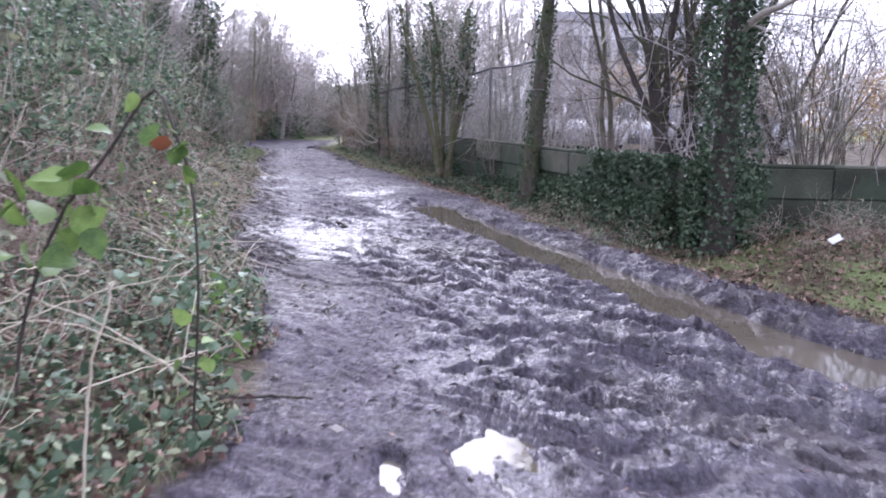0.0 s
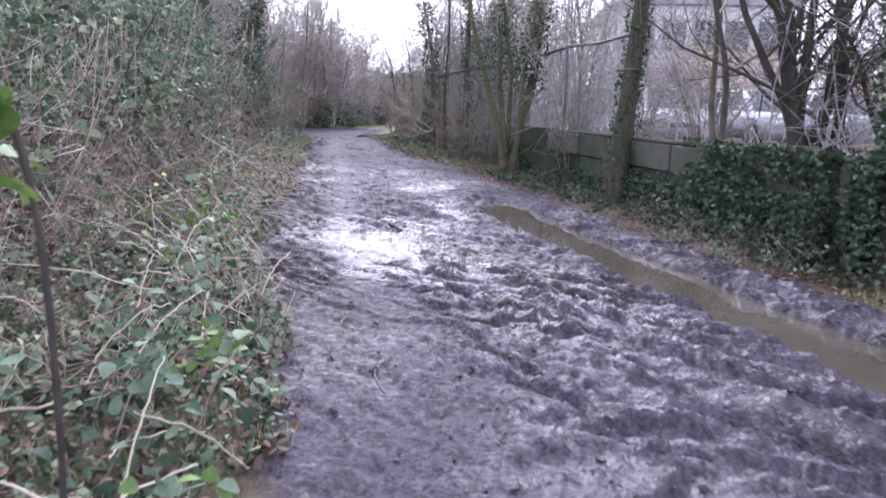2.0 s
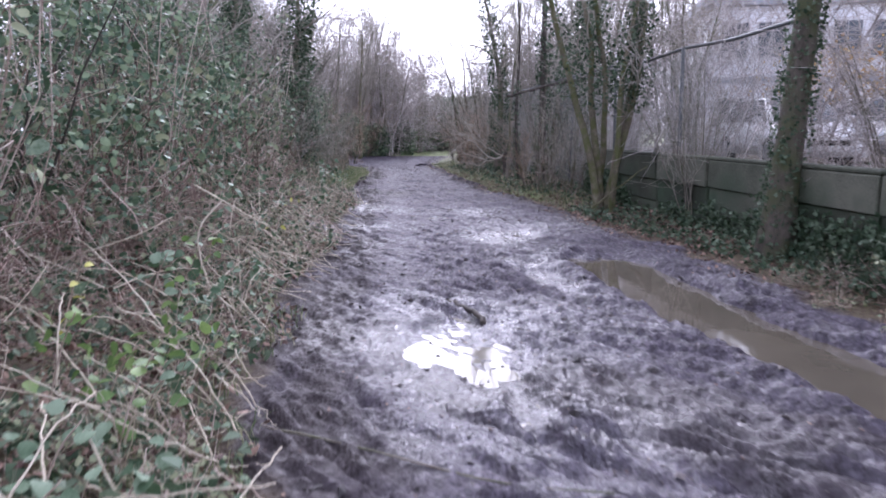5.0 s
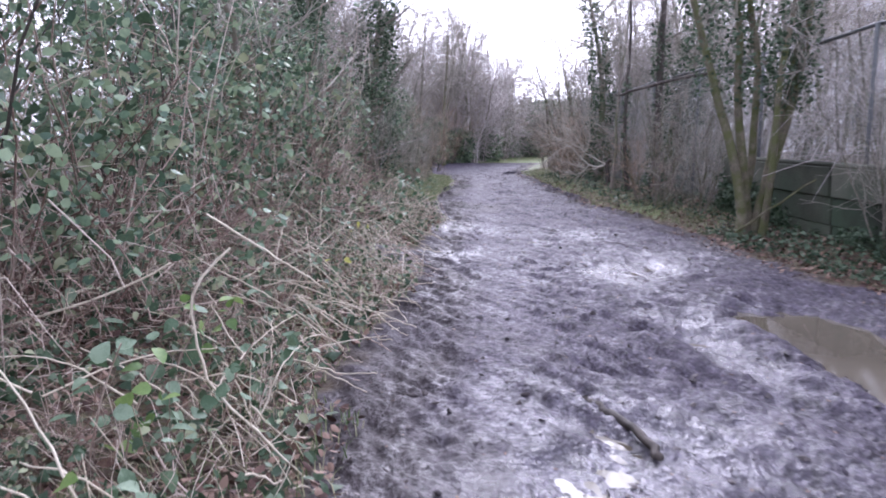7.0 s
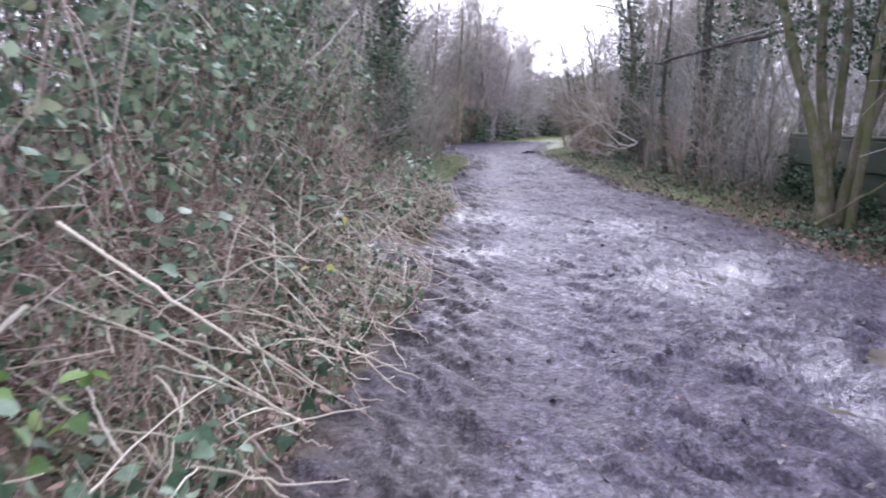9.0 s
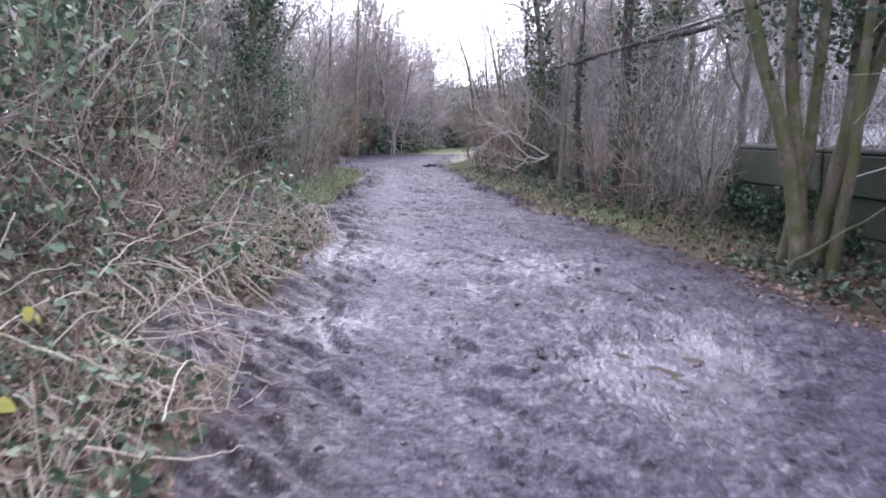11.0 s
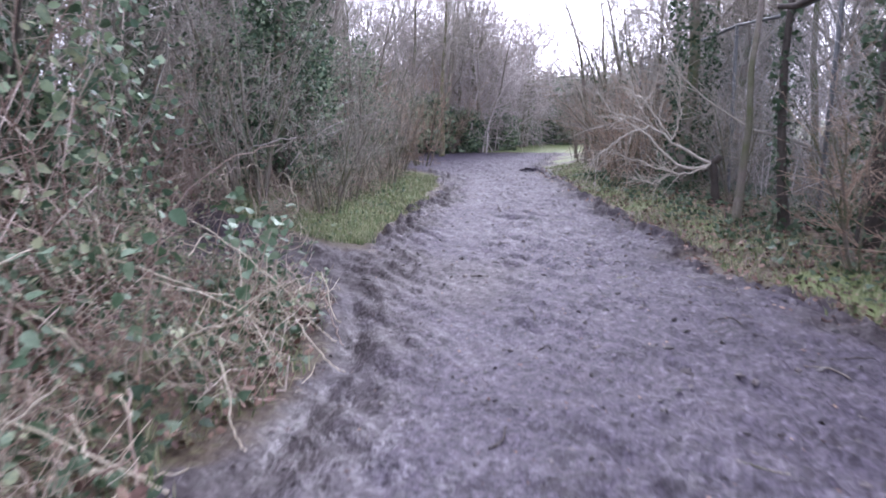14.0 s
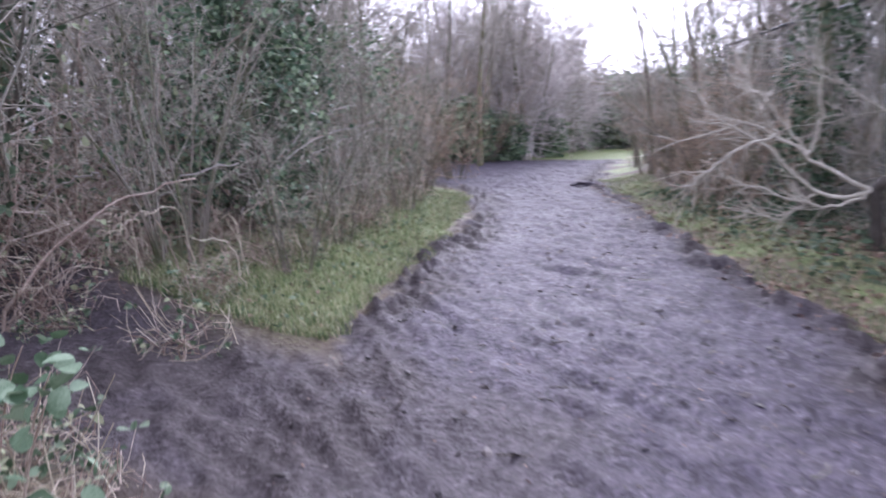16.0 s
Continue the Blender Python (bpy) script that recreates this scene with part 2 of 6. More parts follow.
    rr.inputs["To Max"].default_value = 0.08
    nt.links.new(wet.outputs[0], rr.inputs["Value"])
    nt.links.new(rr.outputs["Result"], b.inputs["Roughness"])
    # a water film reflects, bare crumbling mud hardly does
    film = nt.nodes.new("ShaderNodeMapRange")
    film.inputs["From Min"].default_value = 0.25
    film.inputs["From Max"].default_value = 0.75
    film.inputs["To Min"].default_value = 0.12
    film.inputs["To Max"].default_value = 0.58
    nt.links.new(wet.outputs[0], film.inputs["Value"])
    nt.links.new(film.outputs["Result"], b.inputs["Specular IOR Level"])
    # scraped streaks along the ruts
    turned = nt.nodes.new("ShaderNodeMapping")
    turned.inputs["Rotation"].default_value = (0, 0, -0.84)
    turned.inputs["Scale"].default_value = (24, 4, 10)
    nt.links.new(geo.outputs["Position"], turned.inputs["Vector"])
    streak = nt.nodes.new("ShaderNodeTexNoise")
    streak.inputs["Scale"].default_value = 1.0
    streak.inputs["Detail"].default_value = 4
    streak.inputs["Distortion"].default_value = 0.8
    nt.links.new(turned.outputs["Vector"], streak.inputs["Vector"])
    h0 = nt.nodes.new("ShaderNodeMath")
    h0.operation = "MULTIPLY_ADD"
    nt.links.new(streak.outputs["Fac"], h0.inputs[0])
    h0.inputs[1].default_value = 0.5
    lumpy = nt.nodes.new("ShaderNodeMapping")
    lumpy.inputs["Rotation"].default_value = (0, 0, -0.84)
    lumpy.inputs["Scale"].default_value = (22, 8, 14)
    bend = nt.nodes.new("ShaderNodeVectorMath")
    bend.operation = "MULTIPLY_ADD"
    wob = nt.nodes.new("ShaderNodeTexNoise")
    wob.inputs["Scale"].default_value = 9
    nt.links.new(geo.outputs["Position"], wob.inputs["Vector"])
    nt.links.new(wob.outputs["Color"], bend.inputs[0])
    bend.inputs[1].default_value = (0.09, 0.09, 0.09)
    nt.links.new(geo.outputs["Position"], bend.inputs[2])
    nt.links.new(bend.outputs[0], lumpy.inputs["Vector"])
    cell = nt.nodes.new("ShaderNodeTexVoronoi")
    cell.inputs["Scale"].default_value = 1.0
    nt.links.new(lumpy.outputs["Vector"], cell.inputs["Vector"])
    dome = nt.nodes.new("ShaderNodeMath")
    dome.operation = "MULTIPLY_ADD"
    nt.links.new(cell.outputs["Distance"], dome.inputs[0])
    dome.inputs[1].default_value = -0.32
    nt.links.new(n_soft, dome.inputs[2])
    nt.links.new(dome.outputs[0], h0.inputs[2])
    h = nt.nodes.new("ShaderNodeMath")
    h.operation = "MULTIPLY_ADD"
    nt.links.new(n_chip, h.inputs[0])
    h.inputs[1].default_value = 0.22
    h1 = nt.nodes.new("ShaderNodeMath")
    h1.operation = "MULTIPLY_ADD"
    nt.links.new(plate, h1.inputs[0])
    h1.inputs[1].default_value = 0.5
    nt.links.new(h0.outputs[0], h1.inputs[2])
    h2 = nt.nodes.new("ShaderNodeMath")
    h2.operation = "MULTIPLY_ADD"
    nt.links.new(chip, h2.inputs[0])
    h2.inputs[1].default_value = 0.32
    nt.links.new(h1.outputs[0], h2.inputs[2])
    nt.links.new(h2.outputs[0], h.inputs[2])
    bp = nt.nodes.new("ShaderNodeBump")
    bp.inputs["Strength"].default_value = 0.7
    bp.inputs["Distance"].default_value = 0.03
    nt.links.new(h.outputs[0], bp.inputs["Height"])
    nt.links.new(bp.outputs["Normal"], b.inputs["Normal"])
    return m


MUD = mud_material()


def water_material():
    m = bpy.data.materials.new("muddy_water")
    m.use_nodes = True
    nt = m.node_tree
    b = nt.nodes["Principled BSDF"]
    geo = nt.nodes.new("ShaderNodeNewGeometry")
    n = nt.nodes.new("ShaderNodeTexNoise")
    n.inputs["Scale"].default_value = 1.5
    nt.links.new(geo.outputs["Position"], n.inputs["Vector"])
    r = nt.nodes.new("ShaderNodeValToRGB")
    r.color_ramp.elements[0].position, r.color_ramp.elements[0].color = 0.3, (0.085, 0.073, 0.055, 1)
    r.color_ramp.elements[1].position, r.color_ramp.elements[1].color = 0.7, (0.118, 0.102, 0.078, 1)
    nt.links.new(n.outputs["Fac"], r.inputs["Fac"])
    nt.links.new(r.outputs["Color"], b.inputs["Base Color"])
    b.inputs["Roughness"].default_value = 0.03
    b.inputs["IOR"].default_value = 1.33
    w = nt.nodes.new("ShaderNodeTexNoise")
    w.inputs["Scale"].default_value = 9
    nt.links.new(geo.outputs["Position"], w.inputs["Vector"])
    bp = nt.nodes.new("ShaderNodeBump")
    bp.inputs["Strength"].default_value = 0.06
    bp.inputs["Distance"].default_value = 0.01
    nt.links.new(w.outputs["Fac"], bp.inputs["Height"])
    nt.links.new(bp.outputs["Normal"], b.inputs["Normal"])
    return m


WATER = water_material()


# ---- mesh building ----
class Buf:
    """Collects vertices and faces in blocks and makes one mesh of them."""

    def __init__(self):
        self.v, self.f, self.n = [], [], 0

    def add(self, verts, faces):
        verts = np.asarray(verts, float).reshape(-1, 3)
        self.v.append(verts)
        self.f.append(np.asarray(faces, int) + self.n)
        self.n += len(verts)

    def mesh(self, name, mat, smooth=True):
        me = bpy.data.meshes.new(name)
        v = np.concatenate(self.v)
        sizes = np.concatenate([np.full(len(f), f.shape[1]) for f in self.f])
        loops = np.concatenate([f.ravel() for f in self.f])
        me.vertices.add(len(v))
        me.vertices.foreach_set("co", v.ravel())
        me.loops.add(len(loops))
        me.loops.foreach_set("vertex_index", loops)
        me.polygons.add(len(sizes))
        me.polygons.foreach_set("loop_start", np.concatenate([[0], np.cumsum(sizes)[:-1]]))
        me.polygons.foreach_set("loop_total", sizes)
        me.polygons.foreach_set("use_smooth", np.full(len(sizes), smooth))
        me.update(calc_edges=True)
        me.materials.append(mat)
        return me


def part(name, buf, mat, parent=None, label="", smooth=True):
    """One mesh object from a Buf or a bmesh, under a thing or a part."""
    if isinstance(buf, Buf):
        me = buf.mesh(name, mat, smooth)
    else:
        me = bpy.data.meshes.new(name)
        buf.to_mesh(me)
        buf.free()
        me.materials.append(mat)
        for p in me.polygons:
            p.use_smooth = smooth
    ob = new(name, me)
    ob.parent = parent
    if label:
        tagged(ob, label)
    return ob


def empty(name, label, category, group="", at=None):
    ob = tagged(new(name), label, category, group)
    if at is not None:
        ob.matrix_basis = at
    return ob


def tubes(buf, P, R, k=3):
    """m tapered tubes: P (m, n, 3) points, R (m, n) radii."""
    P, R = np.asarray(P, float), np.asarray(R, float)
    m, n, _ = P.shape
    if m == 0:
        return
    T = np.gradient(P, axis=1)
    T /= np.linalg.norm(T, axis=2, keepdims=True) + 1e-9
    ref = np.where(np.abs(T[:, :1, 2:]) > 0.8, np.array([1.0, 0.13, 0.0]), np.array([0.0, 0.07, 1.0]))
    A = np.cross(T, np.broadcast_to(ref, T.shape))
    A /= np.linalg.norm(A, axis=2, keepdims=True) + 1e-9
    B = np.cross(T, A)
    ang = np.arange(k) * 2 * math.pi / k
    V = P[:, :, None] + R[:, :, None, None] * (A[:, :, None] * np.cos(ang)[:, None] + B[:, :, None] * np.sin(ang)[:, None])
    i = np.arange(m)[:, None, None] * n * k
    j = np.arange(n - 1)[None, :, None] * k
    a = np.arange(k)[None, None, :]
    a2 = (a + 1) % k
    F = np.stack(np.broadcast_arrays(i + j + a, i + j + a2, i + j + k + a2, i + j + k + a), -1).reshape(-1, 4)
    buf.add(V.reshape(-1, 3), F)
    if k > 3:
        tip = i[:, 0, 0][:, None] + (n - 1) * k + np.arange(k)[None]
        buf.f.append(tip + buf.n - m * n * k)


def unit(v):
    return v / (np.linalg.norm(v, axis=-1, keepdims=True) + 1e-9)


def grow(rng, start, way, length, n=5, wander=0.25, pull=0.0):
    """m wandering lines of n points; pull bends them up (+) or down (-)."""
    m = len(start)
    d = unit(np.asarray(way, float))
    p = np.asarray(start, float)
    out = [p]
    step = np.asarray(length, float)[:, None] / (n - 1)
    for _ in range(n - 1):
        d = unit(d + rng.normal(0, wander, (m, 3)) + np.array([0, 0, pull]))
        p = p + d * step
        out.append(p)
    return np.stack(out, 1)


def along(rng, P, R, count, lo=0.2, hi=1.0):
    """Points, directions and radii at random places on the lines P."""
    m, n, _ = P.shape
    i = rng.integers(0, m, count)
    t = rng.uniform(lo, hi, count) * (n - 1.001)
    j = t.astype(int)
    f = (t - j)[:, None]
    return P[i, j] * (1 - f) + P[i, j + 1] * f, unit(P[i, j + 1] - P[i, j]), R[i, j] * (1 - f[:, 0]) + R[i, j + 1] * f[:, 0]


def leaves(buf, rng, at, size, up=0.5, wide=0.8, lobed=False, fine=False):
    """Folded leaves with a midrib at the points given; fine: a curved, toothed outline."""
    m = len(at)
    if m == 0:
        return
    size = np.broadcast_to(np.asarray(size, float), (m,))[:, None]
    nrm = unit(rng.normal(0, 1, (m, 3)) * np.array([1, 1, 0.7]) + np.array([0, 0, up * 2]))
    t = unit(np.cross(nrm, rng.normal(0, 1, (m, 3))))
    s = np.cross(nrm, t)
    w = wide * 0.5
    dip = nrm * size * rng.uniform(0.05, 0.18, (m, 1))
    base, tip = at, at + t * size - dip
    if fine:
        rows = [(0.08, 0.5), (0.24, 0.92), (0.32, 0.86), (0.5, 0.92), (0.58, 0.8), (0.78, 0.52), (0.84, 0.4)]
        curl = rng.uniform(0.05, 0.3, (m, 1))
        V = [at]
        for f, k in rows:
            mid = at + t * size * f - nrm * size * curl * f * f
            V += [mid + s * size * w * k + dip * k * 0.9, mid, mid - s * size * w * k + dip * k * 0.9]
        V.append(at + t * size - nrm * size * curl)
        n = len(rows)
        V = np.stack(V, 1)
        quads = [[1 + 3 * i + o, 2 + 3 * i + o, 5 + 3 * i + o, 4 + 3 * i + o] for i in range(n - 1) for o in (0, 1)]
        tris = [[0, 2, 1], [0, 3, 2], [3 * n - 2, 3 * n - 1, 3 * n + 1], [3 * n - 1, 3 * n, 3 * n + 1]]
        i = np.arange(m)[:, None, None] * (3 * n + 2)
        buf.add(V.reshape(-1, 3), (i + np.array(quads)[None]).reshape(-1, 4))
        buf.f.append((i + np.array(tris)[None]).reshape(-1, 3) + buf.n - m * (3 * n + 2))
        return
    if lobed:
        l1, r1 = at + t * size * 0.15 + s * size * w * 1.1 - dip, at + t * size * 0.15 - s * size * w * 1.1 - dip
        l2, r2 = at + t * size * 0.55 + s * size * w * 0.55 - dip, at + t * size * 0.55 - s * size * w * 0.55 - dip
    else:
        l1, r1 = at + t * size * 0.25 + s * size * w * 0.85 - dip, at + t * size * 0.25 - s * size * w * 0.85 - dip
        l2, r2 = at + t * size * 0.65 + s * size * w * 0.75 - dip, at + t * size * 0.65 - s * size * w * 0.75 - dip
    V = np.stack([base, l1, l2, tip, r2, r1], 1)
    quad = np.array([[0, 1, 2, 3], [0, 3, 4, 5]])
    buf.add(V.reshape(-1, 3), (np.arange(m)[:, None, None] * 6 + quad[None]).reshape(-1, 4))


def blades(buf, rng, at, height, lean=0.5, width=0.006):
    """Bent grass blades, two quads tall."""
    m = len(at)
    h = np.broadcast_to(np.asarray(height, float), (m,))[:, None]
    az = rng.uniform(0, 2 * math.pi, m)
    out = np.stack([np.cos(az), np.sin(az), np.zeros(m)], 1)
    side = np.stack([-np.sin(az), np.cos(az), np.zeros(m)], 1) * width
    ln = rng.uniform(0.1, lean, (m, 1)) * h
    up = np.array([0, 0, 1.0])
    a = at
    b = at + up * h * 0.6 + out * ln * 0.4
    c = at + up * h * 0.9 + out * ln * 1.2
    V = np.stack([a - side, a + side, b - side * 0.7, b + side * 0.7, c], 1)
    i = np.arange(m)[:, None] * 5
    buf.add(V.reshape(-1, 3), i + np.array([[0, 1, 3, 2]]))
    buf.f.append(i + np.array([[2, 3, 4]]) + buf.n - 5 * m)


# ---- plan: edges of the path, the wall's line, heights ----
LEFT_Y = [-30, 0, 3, 5, 7, 9, 11, 14, 16.5, 20, 24, 28, 32, 34.5, 37, 45]
LEFT_X = [-1.0, -0.9, -1.05, -1.35, -2.0, -2.85, -3.45, -4.0, -4.7, -5.3, -6.65, -7.4, -8.3, -9.2, -11.5, -13.5]
RIGHT_Y = [-30, 3, 5, 7, 10, 14, 17.5, 20.5, 23.5, 27, 30.7, 38, 45, 52]
RIGHT_X = [8.5, 4.6, 4.0, 3.1, 2.25, 0.85, -0.4, -1.3, -2.65, -3.7, -4.9, -6.9, -7.6, -7.4]
RUT_Y = [4.2, 5.0, 6.7, 9.0, 11.3, 13.0, 14.1]
RUT_X = [3.25, 2.85, 2.15, 1.35, 0.45, -0.1, -0.45]
WALL_END, WALL_SLOPE = 19.26, -0.288
CORNER_X, CORNER_Y = 3.3, 9.2  # where the wall turns away from the path


def left(y):
    return np.interp(y, LEFT_Y, LEFT_X)


def right(y):
    return np.interp(y, RIGHT_Y, RIGHT_X)


def wall_x(y):
    return 0.395 + WALL_SLOPE * (np.asarray(y, float) - WALL_END)


def behind_wall(x, y):
    """How far a place lies behind the wall's two runs."""
    return np.minimum(x - wall_x(y), y - CORNER_Y)


def smooth(a, b, x):
    t = np.clip((np.asarray(x, float) - a) / (b - a), 0, 1)
    return t * t * (3 - 2 * t)


def vnoise(x, y, seed=0):
    """Smooth value noise from 0 to 1."""
    x, y = np.asarray(x, float), np.asarray(y, float)
    xi, yi = np.floor(x).astype(np.int64), np.floor(y).astype(np.int64)
    fx, fy = x - xi, y - yi
    fx, fy = fx * fx * (3 - 2 * fx), fy * fy * (3 - 2 * fy)

    def h(a, b):
        k = (a * 374761393 + b * 668265263 + seed * 974634777) & 0x7FFFFFFF
        k = ((k ^ (k >> 13)) * 1274126177) & 0x7FFFFFFF
        return ((k ^ (k >> 16)) & 0xFFFF) / 65535.0

    return (h(xi, yi) * (1 - fx) + h(xi + 1, yi) * fx) * (1 - fy) + (h(xi, yi + 1) * (1 - fx) + h(xi + 1, yi + 1) * fx) * fy


def fbm(x, y, seed=0, octaves=4):
    s, a = 0.0, 0.5
    for o in range(octaves):
        s = s + a * vnoise(x * 2**o, y * 2**o, seed + o)
        a *= 0.5
    return s / (1 - 0.5**octaves)


def cells(x, y, seed=0):
    """Distance to the nearest of scattered points, one to a unit cell."""
    x, y = np.asarray(x, float), np.asarray(y, float)
    xi, yi = np.floor(x).astype(np.int64), np.floor(y).astype(np.int64)
    best = np.full(x.shape, 9.0)
    for i in (-1, 0, 1):
        for j in (-1, 0, 1):
            a, b = xi + i, yi + j
            k = (a * 374761393 + b * 668265263 + seed * 974634777) & 0x7FFFFFFF
            k = ((k ^ (k >> 13)) * 1274126177) & 0x7FFFFFFF
            px, py = a + (k & 0xFF) / 255.0, b + ((k >> 8) & 0xFF) / 255.0
            best = np.minimum(best, (x - px) ** 2 + (y - py) ** 2)
    return np.sqrt(best)


def blob(x, y, cx, cy, rx, ry, turn=0.0):
    """1 in the middle of an uneven oval patch, 0 outside."""
    c, s = math.cos(turn), math.sin(turn)
    u, v = (x - cx) * c + (y - cy) * s, -(x - cx) * s + (y - cy) * c
    d = np.sqrt((u / rx) ** 2 + (v / ry) ** 2) + (fbm(x * 2.5, y * 2.5, 77) - 0.5) * 0.9
    return 1 - smooth(0.55, 1.05, d)


def base_height(x, y):
    """The lie of the land without the mud's relief."""
    x, y = np.asarray(x, float), np.asarray(y, float)
    z = -0.19 * smooth(0, 5.5, y)
    dl = left(y) - x
    side = smooth(21.2, 22.0, y) * (1 - smooth(23.2, 24.0, y)) * smooth(0, 1.0, dl)
    z = z + 0.5 * smooth(0.0, 3.0, dl) * (1 - 0.85 * side) * (1 - smooth(33, 36, y))
    dr = x - right(y)
    z = z + (0.2 * smooth(0.1, 1.4, dr) + 0.16 * smooth(0.6, 2.4, dr) * (1 - smooth(9.5, 12.0, y))) * (1 - smooth(40, 48, y))
    back = behind_wall(x, y) - 0.1
    z = z + 0.62 * smooth(0.0, 0.25, back) * np.maximum(1 - smooth(20.6, 24.0, y), smooth(1.5, 4.0, back)) * (1 - smooth(48, 62, y))
    return z + 0.05 * (fbm(x * 0.6, y * 0.6, 5) - 0.5)


POOLS = [  # centre, radii, turn, level below the land
    (-1.6, 10.0, 0.62, 1.15, 0.2), (-1.05, 8.95, 0.2, 0.4, 0.35), (0.28, 3.05, 0.33, 0.5, 0.3), (-0.2, 2.95, 0.09, 0.28, 0.2),
    (3.0, 4.75, 0.5, 0.5, 0.5), (-1.75, 15.6, 0.6, 1.1, 0.2), (-1.0, 12.6, 0.35, 0.9, 0.3)]


def terrain(x, y):
    """Height, and how far it is path, turf and wet, from 0 to 1."""
    z = base_height(x, y)
    rag = (fbm(x * 1.3, y * 1.3, 31) - 0.5) * 0.7 + (fbm(x * 6, y * 6, 32) - 0.5) * 0.25
    dl, dr = x - left(y) + rag, right(y) - x + rag
    path = smooth(-0.12, 0.15, np.minimum(dl, dr))
    # the muddy side track, and the cross path at the far bend
    side = smooth(21.2, 21.9, y + 0.2 * (x + 6)) * (1 - smooth(23.0, 23.8, y + 0.2 * (x + 6))) * smooth(-0.3, 0.3, -4.5 - x)
    bay = blob(x, y, -4.75, 16.0, 0.62, 0.9, 0.2)
    cross = smooth(35.5, 36.8, y + rag) * (1 - smooth(46, 48, y + rag)) * (1 - smooth(-0.2, 0.6, x - right(y) - rag))
    path = np.clip(np.maximum.reduce([path * (1 - smooth(47, 49, y)), side, bay, cross]), 0, 1)
    turf = smooth(23.4, 25.0, y) * smooth(0.1, 0.3, -dl) * (1 - smooth(1.6, 2.6, -dl)) * smooth(0.3, 0.55, fbm(x * 1.1, y * 1.1, 8) + 0.12)
    turf = np.maximum(turf, smooth(19.5, 22.0, y) * smooth(0.05, 0.25, -dr) * (1 - smooth(0.7, 1.3, -dr)) * smooth(0.42, 0.6, fbm(x * 1.1, y * 1.1, 9)))
    turf = np.maximum(turf, (1 - smooth(7.8, 9.0, y)) * smooth(0.1, 0.5, -dr) * (1 - smooth(2.6, 4.0, -dr)) * smooth(0.35, 0.55, fbm(x * 1.3, y * 1.3, 10)))
    turf = np.maximum(turf, smooth(47.5, 49, y + rag)) * (1 - path)
    # relief: a trodden strip by the left edge, ruts and hoof marks elsewhere
    c, s = math.cos(0.84), math.sin(0.84)
    u, v = x * c + y * s, -x * s + y * c
    rough = (0.3 + 0.7 * smooth(0.9, 1.7, x - left(y))) * (1 - 0.35 * smooth(11, 17, y))
    rough = np.maximum(rough, 0.75 * smooth(6.5, 8.0, y) * (1 - smooth(0.7, 1.1, x - left(y))))
    rough = np.maximum(rough, 0.45 * np.maximum(side, bay))
    wobble = (fbm(x * 1.1, y * 1.1, 3) - 0.5) * 2.2
    warp = (fbm(x * 4, y * 4, 4) - 0.5) * 1.6

    def ridge(n):
        return 1 - np.abs(2 * n - 1)

    ruts = ridge(fbm(u * 4.6 + wobble, v * 0.42 + warp * 0.2, 11, 2)) - 0.6
    small = ridge(vnoise(u * 7 + wobble + warp, v * 1.8 + warp * 0.6, 13)) - 0.5
    clods = fbm(x * 11 + warp, y * 11 - warp, 12, 3) - 0.5
    pits = smooth(0.56, 0.74, vnoise(u * 9 + warp, v * 3.0 + wobble, 14))
    lumps = smooth(0.55, 0.8, vnoise(x * 17, y * 17, 15))
    fine = ridge(vnoise(u * 13 + warp * 2, v * 3.5 + warp, 18)) - 0.5
    slabs = (vnoise(u * 2.6 + wobble * 0.6, v * 0.55 + 3, 23) * 0.7 + vnoise(u * 6 + wobble, v * 1.6, 24) * 0.3) * 5.5
    slabs = slabs - np.floor(slabs)
    slabs = slabs * (1 - smooth(0.82, 1.0, slabs))
    heaped = 0.45 - cells(u * 7.5 + warp * 0.25, v * 1.2 + wobble * 0.2, 19)
    chips = 0.45 - cells(u * 13 + warp * 0.35, v * 2.8 - warp * 0.2, 20)
    relief = 0.09 * (slabs - 0.4) * (1 - 0.65 * smooth(7.5, 11, y)) + 0.032 * heaped + 0.03 * chips + (0.09 + 0.09 * smooth(0.0, 0.9, x) * (1 - smooth(5.5, 7.5, y))) * ruts + 0.05 * small + 0.03 * fine + 0.018 * clods - 0.02 * pits + 0.014 * lumps
    pools = np.zeros_like(z)
    for cx, cy, rx, ry, turn in POOLS:
        pools = np.maximum(pools, blob(x, y, cx, cy, rx, ry, turn))
    relief = relief * (1 - 0.64 * pools)
    z = z + path * rough * relief + 0.02 * path * (fbm(x * 2.2, y * 2.2, 16) - 0.5)
    z = z + (1 - path) * 0.05 * (fbm(x * 4, y * 4, 17) - 0.5)
    # the long rut, with banks
    near = np.abs(x - np.interp(y, RUT_Y, RUT_X)) * 0.93 + (fbm(x * 2, y * 2, 21) - 0.5) * 0.22
    ends = smooth(4.1, 4.9, y) * (1 - smooth(13.6, 14.5, y))
    trench = ends * (1 - smooth(0.3, 0.62, near))
    z = z - 0.13 * trench + 0.035 * ends * smooth(0.3, 0.6, near) * (1 - smooth(0.65, 1.0, near))
    z = np.where(trench > 0.6, np.minimum(z, -0.275), z)
    wet = 0.16 + 0.7 * (fbm(x * 0.8, y * 0.8, 41) - 0.45) + 0.16 * smooth(0.5, 1.6, x - left(y)) * (1 - smooth(10, 17, y))
    z = z - 0.055 * pools
    wet = wet + 0.4 * pools + 0.24 * smooth(-0.6, 0.5, x) * (1 - smooth(7.0, 9.0, y))
